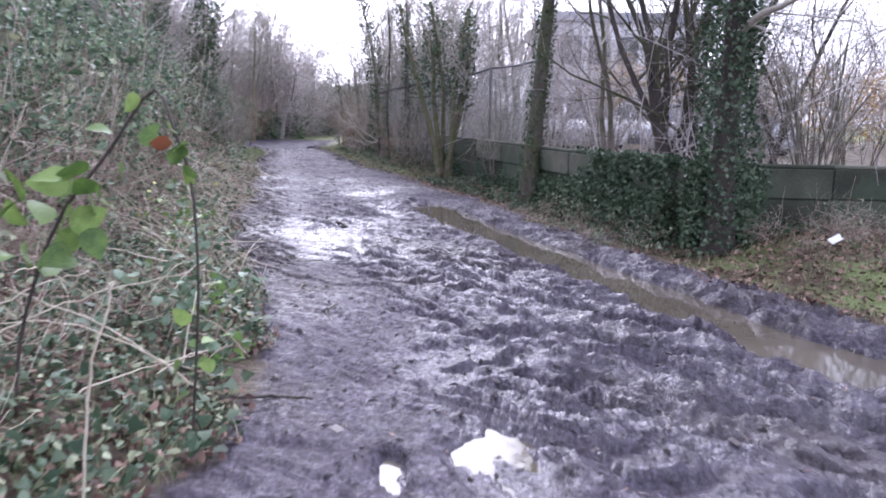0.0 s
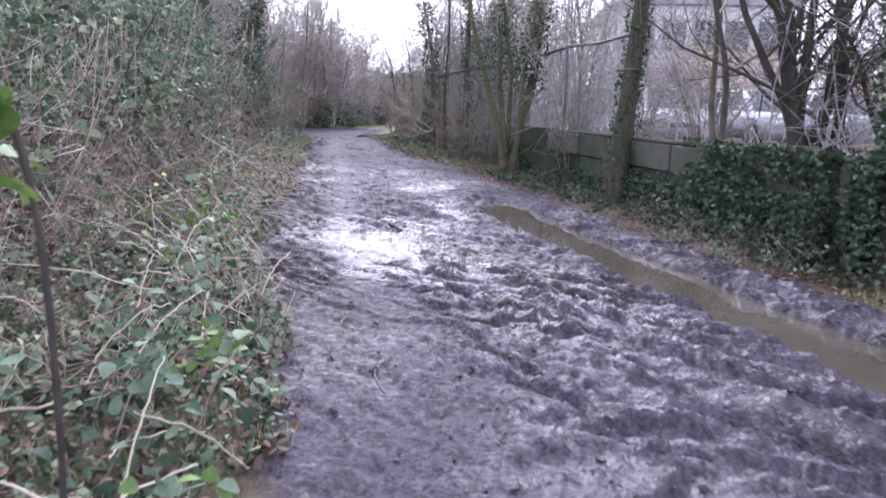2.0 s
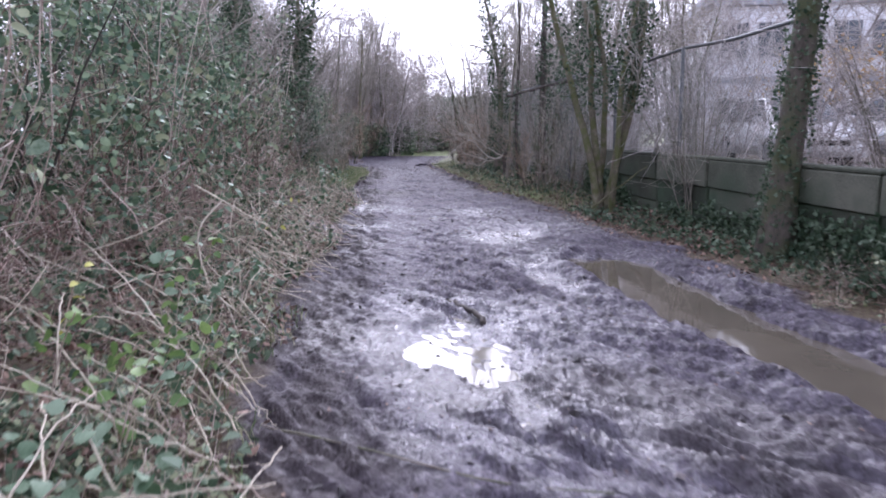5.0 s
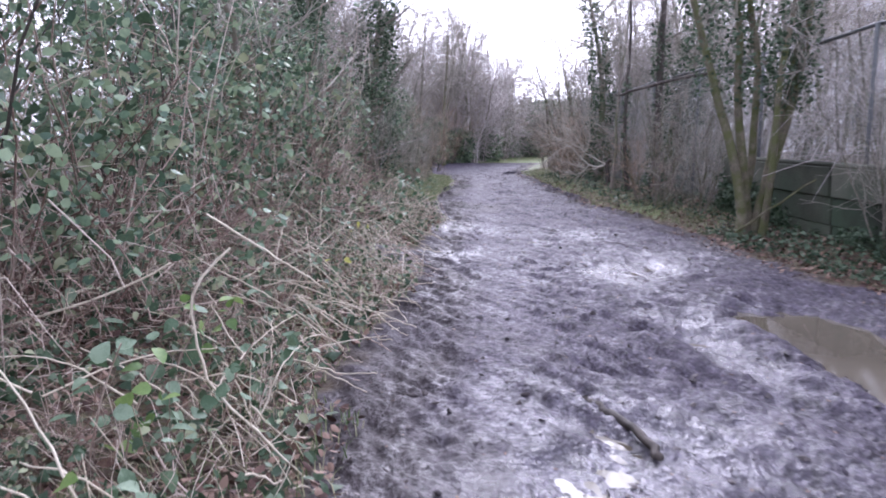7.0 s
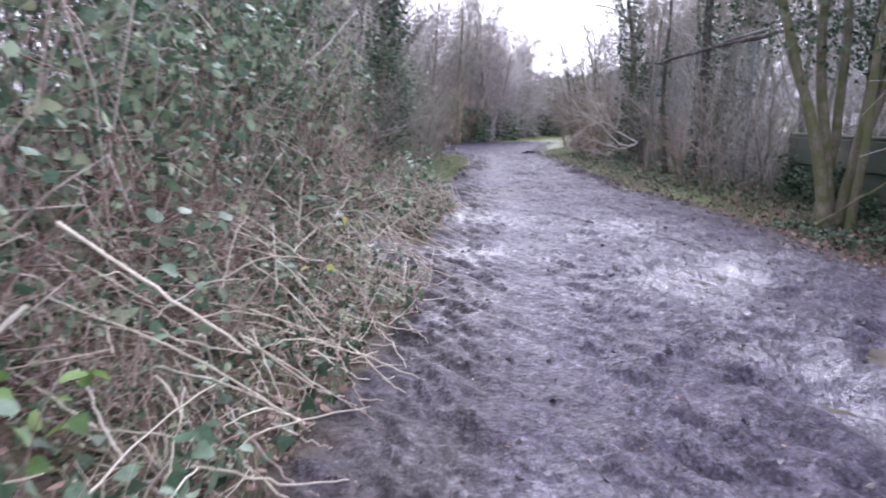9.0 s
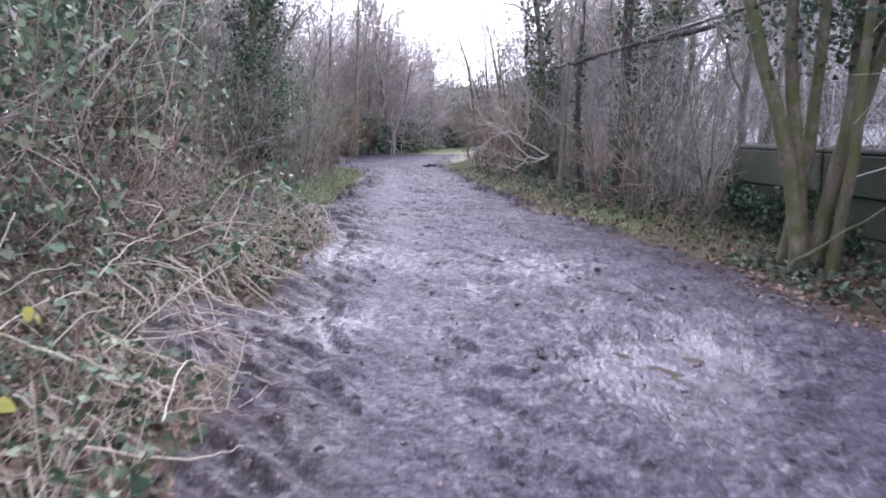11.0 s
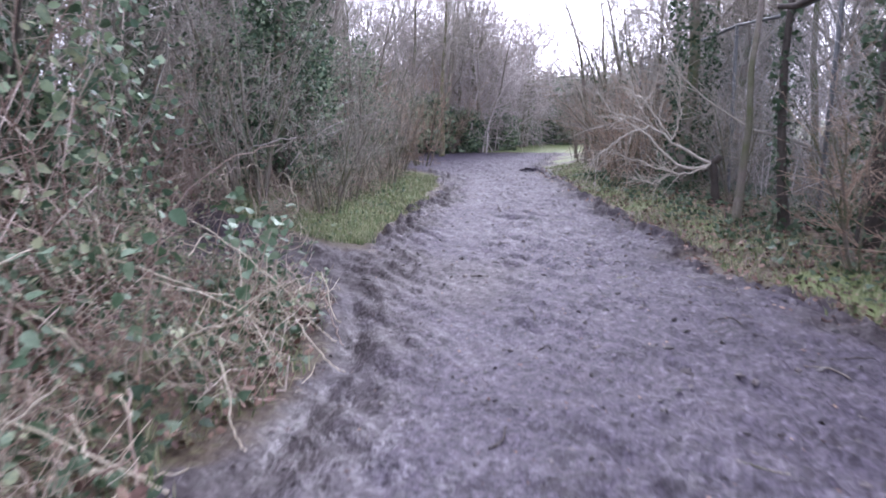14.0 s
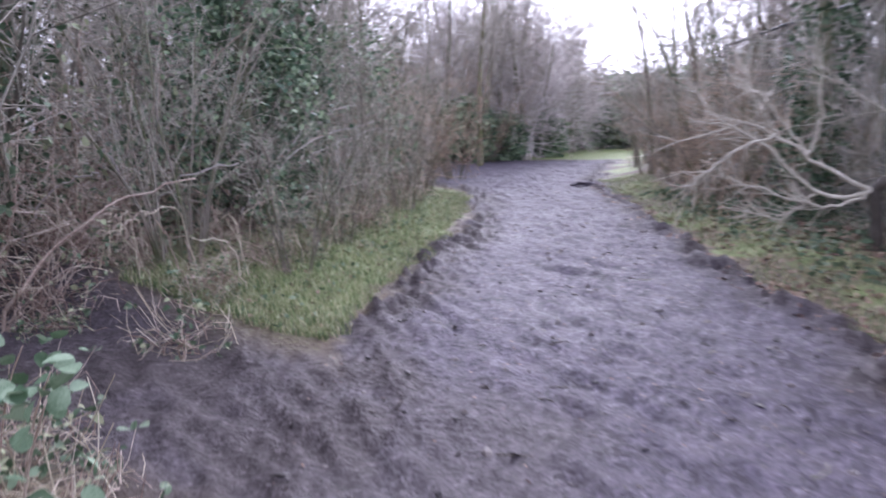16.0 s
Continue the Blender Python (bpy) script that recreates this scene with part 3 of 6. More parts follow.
    bright = blob(x, y, -1.3, 9.6, 1.2, 2.2, 0.3) + 0.35 * blob(x, y, -1.5, 15.5, 1.0, 2.2, 0.2) + 0.3 * blob(x, y, -0.9, 12.8, 0.7, 1.6, 0.3) + 0.3 * blob(x, y, -3.65, 15.3, 0.25, 2.0, 0.2) + 0.15 * blob(x, y, -4.75, 19.6, 0.25, 2.2, 0.25)
    wet = (wet + 0.3 * bright) * (1 - 0.55 * smooth(19, 26, y)) * path + 0.05 * (1 - path)
    # a slick groove by the brambles
    groove = np.exp(-(((x - np.interp(y, [15.7, 17.2, 18.9, 20.2, 21.2], [-3.84, -4.38, -4.86, -5.12, -5.5]) + 0.1 * (fbm(x * 3, y * 3, 71) - 0.5)) / 0.13) ** 2)) * smooth(14.8, 16.0, y) * (1 - smooth(20.8, 21.6, y))
    z = z - 0.05 * groove * path
    wet = wet + 0.17 * groove * path
    # raised dark clods along the far edges of the path
    edge = np.exp(-(((dr - 0.12) / 0.16) ** 2)) * smooth(18, 23, y) + np.exp(-(((dl - 0.15) / 0.2) ** 2)) * smooth(22, 25, y)
    z = z + path * np.clip(edge, 0, 1) * (0.11 * smooth(0.42, 0.7, fbm(x * 7, y * 7, 51)) - 0.02)
    # black peaty mud along the edges, in the side track and in patches
    mottle = smooth(0.3, 0.62, fbm(x * 1.7, y * 1.7, 61))
    wide = np.interp(y, [6, 10, 14], [1.25, 1.15, 0.95])
    peat = np.maximum(smooth(5.0, 7.0, y) * (1 - smooth(0.4, 1.0, dl / wide)), smooth(15, 18, y) * (1 - smooth(0.2, 0.6, dr))) * (0.6 + 0.4 * mottle)
    peat = np.maximum.reduce([peat, side * 0.7, bay * 0.9, 0.75 * smooth(0.56, 0.72, fbm(u * 1.6, v * 0.6, 62)) * (1 - smooth(9, 15, y))])
    return z, path, turf, wet, peat


def ground_sheet():
    ys = np.concatenate([[-2000, -800, -300, -120, -60], np.arange(-30, -2, 2.0), np.arange(-2, 1.6, 0.3), np.arange(1.6, 9, 0.023), np.arange(9, 16, 0.035), np.arange(16, 30, 0.065), np.arange(30, 50, 0.14), np.arange(50, 80, 1.5), [90, 120, 200, 400, 900, 2000]])
    us = np.concatenate([[-2000, -800, -300, -120, -60, -35, -25, -18], np.arange(-14, -3.6, 0.4), np.arange(-3.6, -2.6, 0.08), np.arange(-2.6, 2.9, 0.028), np.arange(2.9, 4.0, 0.08), np.arange(4.0, 14, 0.4), [16, 20, 28, 40, 70, 150, 400, 900, 2000]])
    mid = (left(ys) + np.minimum(right(ys), left(ys) + 5.4)) / 2
    mid = np.convolve(np.pad(mid, 20, mode="edge"), np.ones(41) / 41, "valid")
    Y, U = np.meshgrid(ys, us, indexing="ij")
    X = U + np.broadcast_to(mid[:, None], U.shape)
    z, path, turf, wet, peat = terrain(X, Y)
    far = smooth(60, 200, np.hypot(X, Y))
    z = z * (1 - far)
    a, b = Y.shape
    idx = np.arange(a * b).reshape(a, b)
    F = np.stack([idx[:-1, :-1], idx[:-1, 1:], idx[1:, 1:], idx[1:, :-1]], -1).reshape(-1, 4)
    buf = Buf()
    buf.add(np.stack([X, Y, z], -1), F)
    ob = part("ground", buf, MUD)
    for name, val in (("path", path), ("turf", turf), ("wet", wet), ("peat", peat)):
        ob.data.attributes.new(name, "FLOAT", "POINT").data.foreach_set("value", val.ravel().astype(np.float32))
    return tagged(ob, "churned wet mud path between leaf-littered verges", "ground", kind="structure")


ground_sheet()


def height(x, y):
    return terrain(np.atleast_1d(np.asarray(x, float)), np.atleast_1d(np.asarray(y, float)))[0]


def soil(x, y):
    return float(base_height(x, y))


def pool(name, cx, cy, rx, ry, turn, z, label):
    """A flat sheet of water with an uneven rim, sunk into its hollow."""
    rng = np.random.default_rng(int(abs(cx * 100) + cy * 10))
    a = np.linspace(0, 2 * math.pi, 40, endpoint=False)
    r = 1 + 0.15 * np.sin(a * 3 + rng.uniform(0, 6)) + 0.08 * np.sin(a * 7 + rng.uniform(0, 6))
    u, v = rx * r * np.cos(a), ry * r * np.sin(a)
    c, s = math.cos(turn), math.sin(turn)
    top = np.stack([cx + u * c - v * s, cy + u * s + v * c, np.full(40, z)], 1)
    buf = Buf()
    buf.add(top, np.arange(40)[None])
    ob = part(name, buf, WATER)
    return tagged(ob, label, "puddle", kind="structure")


def long_puddle():
    y = np.arange(4.0, 14.8, 0.2)
    x = np.interp(y, RUT_Y, RUT_X)
    buf = Buf()
    V = np.concatenate([np.stack([x - 0.68, y, np.full(len(y), -0.243)], 1), np.stack([x + 0.68, y, np.full(len(y), -0.243)], 1)])
    n = len(y)
    i = np.arange(n - 1)
    buf.add(V, np.stack([i, n + i, n + i + 1, i + 1], 1))
    tagged(part("water_rut", buf, WATER), "long brown puddle filling a wheel rut", "puddle", kind="structure")


long_puddle()
for n_pool, (cx, cy, rx, ry, turn) in enumerate(POOLS):
    pool("water_pool_%d" % (n_pool + 1), cx, cy, rx * 1.12, ry * 1.12, turn, soil(cx, cy) - [0.039, 0.047, 0.04, 0.045, 0.03, 0.06, 0.06][n_pool], "shallow puddle of standing water on churned mud")


# ---- retaining wall of concrete boards ----
def wedge_box(bm, x0, x1, y0, y1, z0, z1, bevel=0.012):
    r = bmesh.ops.create_cube(bm, size=1, matrix=Matrix.Translation(((x0 + x1) / 2, (y0 + y1) / 2, (z0 + z1) / 2)) @ Matrix.Diagonal((x1 - x0, y1 - y0, z1 - z0, 1)))
    if bevel:
        es = list({e for v in r["verts"] for e in v.link_edges})
        bmesh.ops.bevel(bm, geom=es, offset=bevel, segments=1, affect="EDGES")
    return r


def box_part(name, mat, parent, x0, x1, y0, y1, z0, z1, bevel=0.012, label=""):
    bm = bmesh.new()
    wedge_box(bm, x0, x1, y0, y1, z0, z1, bevel)
    return part(name, bm, mat, parent, label, smooth=False)


def retaining_wall():
    rng = random.Random(4)
    wall = empty("wall_east", "low retaining wall of weathered grey-green concrete boards and posts", "wall")
    wall["kind"] = "structure"
    bay = 1.757
    turn = math.degrees(math.atan(-WALL_SLOPE))
    k = math.cos(math.radians(turn))
    runs = []
    for i in range(7):
        ym = WALL_END + 1.76 - (i + 0.5) * bay * k
        runs.append((float(wall_x(ym)), ym, turn))
    for i in range(4):
        runs.append((CORNER_X + 0.06 + (i + 0.5) * bay, CORNER_Y + 0.04 * i, 88.5))
    for xm, ym, way in runs:
        m = pose(xm, ym, -0.25, rng.uniform(-0.4, 0.4), rng.uniform(-1.5, 1.5), way)
        top = 1.2
        for za, zb, out in [(0.0, 0.42, 0.02), (0.425, 0.8, 0.0), (0.805, top, -0.045)]:
            p = box_part("panel", CONCRETE, wall, -0.06 + out * 0.8, 0.05 + out * 0.8, -bay / 2 + 0.02, bay / 2 - 0.02, za, zb, 0.012)
            p.matrix_basis = m
        p = box_part("coping", CONCRETE, wall, -0.085, 0.13, -bay / 2 + 0.005, bay / 2 - 0.005, top + 0.002, top + 0.055, 0.015)
        p.matrix_basis = m


retaining_wall()


# ---- chain-link fence with rails and leaning posts ----
def fence():
    rng = np.random.default_rng(9)
    f = empty("fence", "rusting chain-link fence with tubular steel posts and top rail", "fence")
    y0, y1, top = 14.4, 34.6, 2.72
    yy = np.arange(y0, y1 + 0.1, 2.9)
    for k, y in enumerate(yy):
        x = float(wall_x(y)) + 0.12
        buf = Buf()
        lean = rng.normal(0, 0.05, 2)
        zb = soil(x, y) - 0.3
        tubes(buf, [[(x + lean[0], y + lean[1], zb), (x, y, 1.0), (x - lean[0], y - lean[1] * 1.5, top)]], [[0.03] * 3], 8)
        part("post", buf, STEEL_DULL, f)
        if k + 1 < len(yy):
            buf = Buf()
            yb = yy[k + 1]
            xb = float(wall_x(yb)) + 0.12
            sag = rng.uniform(0.0, 0.08)
            tubes(buf, [[(x, y, top), ((x + xb) / 2, (y + yb) / 2, top - sag), (xb, yb, top)]], [[0.028] * 3], 6)
            part("rail", buf, STEEL_DULL, f)
            # woven wires, both ways
            mesh_buf = Buf()
            L = math.hypot(xb - x, yb - y)
            zl = 1.02 if y < 19 else soil(x, y) + 0.05
            h = top - zl
            s = np.arange(-h, L, 0.085)
            for sign in (1, -1):
                a0 = np.clip(s, 0, L)
                a1 = np.clip(s + h, 0, L)
                za, zb2 = zl + (a0 - s), zl + (a1 - s)
                if sign < 0:
                    za, zb2 = zl + top - za, zl + top - zb2
                P = np.stack([np.stack([x + (xb - x) * a0 / L, y + (yb - y) * a0 / L, za], 1), np.stack([x + (xb - x) * a1 / L, y + (yb - y) * a1 / L, zb2], 1)], 1)
                tubes(mesh_buf, P, np.full((len(s), 2), 0.0028), 3)
            part("wire_mesh", mesh_buf, STEEL, f)


fence()


# ---- plants ----
def bare_tree(name, seed, tall, girth, label, stems=1, spread=0.5, ivy=0, ivy_top=0.8, ivy_r=0.35, ivy_low=0.02, limbs=12, twigs=420, bark=BARK, twig=TWIG, lean=(0, 0), low=0.35, ivy_size=0.07, top_cut=False, reach=0.42, pull=0.05, twig_r=0.0042):
    """A leafless tree: trunk or stems, a crown of limbs and twigs, and an ivy coat."""
    rng = np.random.default_rng(seed)
    t = empty(name, label, "tree")
    way = np.stack([rng.normal(0, 0.12 * (stems > 1) * spread * 4, stems) + lean[0], rng.normal(0, 0.12 * (stems > 1) * spread * 4, stems) + lean[1], np.ones(stems)], 1)
    start = np.stack([rng.normal(0, girth * 0.9 * (stems > 1), stems), rng.normal(0, girth * 0.9 * (stems > 1), stems), np.full(stems, -0.15)], 1)
    P = grow(rng, start, way, tall * rng.uniform(0.8, 1.0, stems) if stems > 1 else np.array([tall]), 12, 0.05 + 0.06 * (stems > 1) * min(1, spread * 3), 0.01)
    taper = np.linspace(1, 0.55 if top_cut else 0.18, 12)
    R = girth / 2 * taper[None] * (rng.uniform(0.55, 1, stems)[:, None] if stems > 1 else 1)
    R[:, 0] *= 1.45
    R[:, 1] *= 1.1
    buf = Buf()
    tubes(buf, P, R, 10 if girth > 0.15 else 7)
    part("trunk", buf, bark, t)
    at, d, r = along(rng, P, R, limbs * stems, low, 0.98)
    az = rng.uniform(0, 2 * math.pi, len(at))
    out = np.stack([np.cos(az), np.sin(az), rng.uniform(0.2, 1.3, len(at))], 1)
    ln = tall * reach * rng.uniform(0.45, 1, len(at)) * (1.15 - 0.5 * at[:, 2] / tall)
    L1 = grow(rng, at, out + d * 0.3, ln, 7, 0.2, pull)
    R1 = np.clip(r[:, None] * 0.55, 0.012, 0.06) * np.linspace(1, 0.2, 7)[None]
    crown = Buf()
    tubes(crown, L1, R1, 5)
    at2, d2, r2 = along(rng, L1, R1, max(4, twigs // 5), 0.15, 0.98)
    L2 = grow(rng, at2, d2 + rng.normal(0, 0.6, d2.shape), tall * 0.14 * rng.uniform(0.5, 1.2, len(at2)), 3, 0.25, 0.06)
    R2 = np.clip(r2[:, None] * 0.6, 0.005, 0.014) * np.linspace(1, 0.35, 3)[None]
    tubes(crown, L2, R2, 3)
    at3, d3, r3 = along(rng, L2, R2, twigs, 0.1, 1.0)
    L3 = grow(rng, at3, d3 + rng.normal(0, 0.55, d3.shape), rng.uniform(0.25, 0.8, twigs), 2, 0.25, 0.05)
    tubes(crown, L3, np.full((twigs, 1), twig_r) * np.linspace(1, 0.5, 2)[None], 3)
    part("crown", crown, twig, t)
    if ivy:
        buf = Buf()
        at, d, r = along(rng, P, R, ivy, ivy_low, ivy_top)
        az = rng.uniform(0, 2 * math.pi, ivy)
        bulge = 0.35 + 0.9 * vnoise(at[:, 2] * 1.6 + seed, az * 1.2, seed)
        rad = r + ivy_r * bulge * np.sqrt(rng.uniform(0.05, 1, ivy))
        at = at + np.stack([np.cos(az) * rad, np.sin(az) * rad, rng.normal(0, 0.06, ivy)], 1)
        leaves(buf, rng, at, rng.uniform(0.6, 1.3, ivy) * ivy_size, 0.35, 1.0, True)
        part("ivy", buf, IVY_LEAF, t, "glossy dark green ivy")
    return t


def bramble(seed, wide, tall, canes, n_leaf, label, dead=30, leaf_size=0.06):
    """Arching canes with leaflets in threes, and dead stalks between them."""
    rng = np.random.default_rng(seed)
    t = empty("bramble_bush", label, "bush")
    a = rng.uniform(0, 2 * math.pi, canes)
    start = np.stack([np.cos(a), np.sin(a), np.zeros(canes)], 1) * rng.uniform(0, wide * 0.45, (canes, 1))
    out = np.stack([rng.normal(0, 0.8, canes), rng.normal(0, 0.8, canes), rng.uniform(0.5, 1.9, canes)], 1)

    def held(p):
        """Keeps the growth within the bush's own spread."""
        r = np.linalg.norm(p[..., :2], axis=-1, keepdims=True) + 1e-6
        lim = wide * 0.62
        p[..., :2] *= lim * np.tanh(r / lim) / r
        p[..., 2] = np.maximum(p[..., 2], -0.02)
        return p

    P = held(grow(rng, start, out, tall * rng.uniform(0.7, 1.6, canes), 5, 0.36, -0.28))
    R = rng.uniform(0.003, 0.0082, (canes, 1)) * np.linspace(1, 0.45, 5)[None]
    buf = Buf()
    tubes(buf, P, R, 3)
    at, d, r = along(rng, P, R, canes, 0.15, 1)
    S = held(grow(rng, at, d + rng.normal(0, 0.9, d.shape), rng.uniform(0.2, 0.6, len(at)), 3, 0.3, -0.12))
    RS = np.full((len(at), 1), 0.0024) * np.linspace(1, 0.6, 3)[None]
    tubes(buf, S, RS, 3)
    tagged(part("cane_tangle", buf, CANE, t), kind="stuff")
    buf = Buf()
    n3 = n_leaf // 3
    at, _, _ = along(rng, np.concatenate([P[:, [1, 3, 4]], S]), np.concatenate([R[:, [1, 3, 4]], RS]), n3, 0.15, 1)
    at = np.repeat(at, 3, 0) + rng.normal(0, leaf_size * 0.6, (n3 * 3, 3)) * np.array([1, 1, 0.5])
    leaves(buf, rng, at, leaf_size * rng.uniform(0.45, 1.25, len(at)), 0.55, 0.68, fine=True)
    tagged(part("foliage", buf, BRAMBLE_LEAF, t), kind="stuff")
    if dead:
        buf = Buf()
        start = np.stack([rng.normal(0, wide * 0.35, dead), rng.normal(0, wide * 0.35, dead), rng.uniform(0, tall * 0.7, dead)], 1)
        way = np.stack([rng.normal(0, 1, dead), rng.normal(0, 1, dead), rng.normal(0.15, 0.4, dead)], 1)
        D = held(grow(rng, start, way, rng.uniform(0.15, 0.7, dead), 3, 0.07, -0.03))
        tubes(buf, D, rng.uniform(0.0012, 0.0034, (dead, 1)) * np.ones((1, 3)), 3)
        tagged(part("dead_growth", buf, STRAW, t, "pale dead stalks"), kind="stuff")
    return t


def shrub(seed, tall, label, stems=9, twigs=500, twig=TWIG, spread=0.35):
    """A leafless shrub of many thin stems."""
    rng = np.random.default_rng(seed)
    t = empty("bare_shrub", label, "shrub")
    a = rng.uniform(0, 2 * math.pi, stems)
    start = np.stack([np.cos(a) * 0.2, np.sin(a) * 0.2, np.zeros(stems)], 1)
    way = np.stack([np.cos(a) * spread, np.sin(a) * spread, np.ones(stems)], 1)
    P = grow(rng, start, way, tall * rng.uniform(0.6, 1.0, stems), 8, 0.1, 0.02)
    R = rng.uniform(0.008, 0.022, (stems, 1)) * np.linspace(1, 0.3, 8)[None]
    buf = Buf()
    tubes(buf, P, R, 5)
    tagged(part("trunk", buf, BARK, t), kind="stuff")
    crown = Buf()
    at, d, r = along(rng, P, R, stems * 9, 0.15, 1)
    L = grow(rng, at, d + rng.normal(0, 0.6, d.shape), tall * rng.uniform(0.12, 0.4, len(at)), 4, 0.2, 0.02)
    RL = np.clip(r[:, None] * 0.5, 0.004, 0.01) * np.linspace(1, 0.4, 4)[None]
    tubes(crown, L, RL, 3)
    at, d, r = along(rng, L, RL, twigs, 0.1, 1)
    S = grow(rng, at, d + rng.normal(0, 0.6, d.shape), rng.uniform(0.15, 0.5, twigs), 3, 0.25, 0.03)
    tubes(crown, S, np.full((twigs, 1), 0.0035) * np.linspace(1, 0.5, 3)[None], 3)
    part("crown", crown, twig, t)
    return t


def stand(ob, x, y, turn=0.0, size=1.0, sink=0.03, tilt=0.0):
    ob.matrix_basis = Matrix.Translation((x, y, soil(x, y) - sink)) @ Matrix.Rotation(radians(turn), 4, "Z") @ Matrix.Rotation(radians(tilt), 4, "X") @ Matrix.Scale(size, 4)
    return ob


def again(ob, x, y, turn=0.0, size=1.0, sink=0.03, tilt=0.0):
    return copy_thing(ob, Matrix.Translation((x, y, soil(x, y) - sink)) @ Matrix.Rotation(radians(turn), 4, "Z") @ Matrix.Rotation(radians(tilt), 4, "X") @ Matrix.Scale(size, 4))


# single trees along the wall and the fence
stand(bare_tree("tree", 1, 9.0, 0.36, "straight grey trunk with ivy round its foot, by the wall", ivy=2300, ivy_top=0.5, ivy_r=0.1, ivy_size=0.045, limbs=9, low=0.45, twigs=700, bark=BARK_BROWN), 1.66, 13.8)
stand(bare_tree("tree", 2, 4.9, 0.165, "pollarded ivy-topped stems with yellow bark at the wall's end", stems=7, spread=0.05, ivy=3400, ivy_low=0.5, ivy_top=1.0, ivy_r=0.26, ivy_size=0.06, limbs=5, twigs=300, bark=BARK_PALE, low=0.5, top_cut=True, reach=0.25), -0.05, 18.55)
stand(bare_tree("tree", 3, 7.5, 0.34, "dark trunk smothered in ivy beside the wall", ivy=9000, ivy_top=0.9, ivy_r=0.3, limbs=14, low=0.3, bark=BARK_DARK, twigs=500, ivy_size=0.055), 3.5, 8.72)
stand(bare_tree("tree", 4, 7.0, 0.17, "dark many-stemmed tree leaning out behind the wall", stems=7, spread=0.3, bark=BARK_DARK, twig=BARK_BROWN, limbs=9, twigs=2400, low=0.15), 3.75, 11.5)
stand(bare_tree("tree", 14, 6.0, 0.13, "dark crooked tree with low twigs behind the wall", stems=4, spread=0.35, bark=BARK_DARK, twig=BARK_BROWN, limbs=9, twigs=1500, low=0.15), 4.9, 11.0)
stand(bare_tree("tree", 5, 6.5, 0.12, "thin bare tree behind the wall", stems=2, spread=0.4, bark=BARK, limbs=8, twigs=500, low=0.25), 2.95, 12.9)
stand(bare_tree("tree", 6, 5.1, 0.28, "ivy-covered trunk with a cut top by the fence", ivy=3200, ivy_top=1.0, ivy_r=0.48, limbs=6, twigs=300, low=0.4, top_cut=True, reach=0.3), -1.15, 24.5)
stand(bare_tree("tree", 7, 7.0, 0.26, "tall trunk wrapped in ivy by the path", ivy=3200, ivy_top=0.95, ivy_r=0.42, limbs=10, twigs=500, low=0.4), -2.95, 29.6)
stand(bare_tree("tree", 8, 7.5, 0.11, "slim dark trunk by the fence", bark=BARK_DARK, ivy=250, ivy_top=0.4, ivy_r=0.08, limbs=7, twigs=400, low=0.4), -1.95, 25.0)
stand(bare_tree("tree", 9, 7.5, 0.10, "slim mossy trunk by the fence", bark=BARK, limbs=7, twigs=400, low=0.4), -2.4, 25.95)
stand(bare_tree("tree", 10, 8.0, 0.24, "dark trunk with ivy at its foot by the fence", bark=BARK_DARK, ivy=700, ivy_top=0.5, ivy_r=0.15, limbs=9, twigs=500, low=0.35), -1.35, 23.95)
stand(bare_tree("tree", 11, 7.0, 0.3, "big ivy-clad trunk among the brambles", ivy=5000, ivy_top=0.95, ivy_r=0.75, limbs=9, twigs=600, low=0.3, ivy_size=0.085), -9.3, 26.7)
stand(bare_tree("tree", 12, 8.5, 0.2, "pale bare trunk at the bend", bark=BARK_PALE, limbs=12, twigs=700), -12.2, 44.5)

# trees of the wood, copies of a few grown ones
protos = [bare_tree("tree", 20 + i, 8.0, 0.2, lab, stems=s, ivy=iv, ivy_top=0.8, ivy_r=0.5, limbs=13 if s == 1 else 6, twigs=440, spread=0.35, low=0.15, ivy_size=0.085, twig_r=0.006) for i, (lab, s, iv) in enumerate([
    ("bare grey woodland tree with fine twigs", 1, 0), ("bare many-stemmed woodland tree with thin limbs", 4, 0), ("woodland tree with an ivy-covered trunk", 1, 2400), ("bare twiggy woodland tree with some ivy", 2, 400)])]
rng = np.random.default_rng(50)


def plant(kinds, places):
    """Stands the first of each kind in its place and copies it for the rest."""
    used = set()
    for k, x, y, s in places:
        if k in used:
            again(kinds[k], x, y, rng.uniform(0, 360), s)
        else:
            stand(kinds[k], x, y, 0, s)
            used.add(k)


spots = []
for y in np.arange(-0.6, 36, 2.7):  # the bank's wood
    for row in range(2):
        x = float(left(min(y, 34))) - 3.6 - row * 3.2 + rng.normal(0, 0.6) - (1.3 if y < 14 else 0)
        spots.append((2 if rng.random() < 0.1 else int(rng.choice([0, 1, 3])), x, y + rng.normal(0, 0.7), rng.uniform(0.75, 1.1)))
for y in np.arange(38, 60, 3.0):  # beyond the cross path
    for row in range(2):
        x = float(np.interp(y, [38, 46, 48, 60], [-16.5, -16.0, -12.2, -11.8])) - row * 3.0 + rng.normal(0, 0.5)
        spots.append((int(rng.choice([0, 1, 3, 2])), x, y + rng.normal(0, 0.7), rng.uniform(0.8, 1.1)))
for y in np.arange(20.5, 46, 3.0):  # behind the fence
    for row in range(1):
        x = float(wall_x(y)) + 1.6 + row * 3.0 + rng.normal(0, 0.5)
        spots.append((int(rng.choice([0, 1, 3])), x, y + rng.normal(0, 0.6), rng.uniform(0.6, 0.85)))
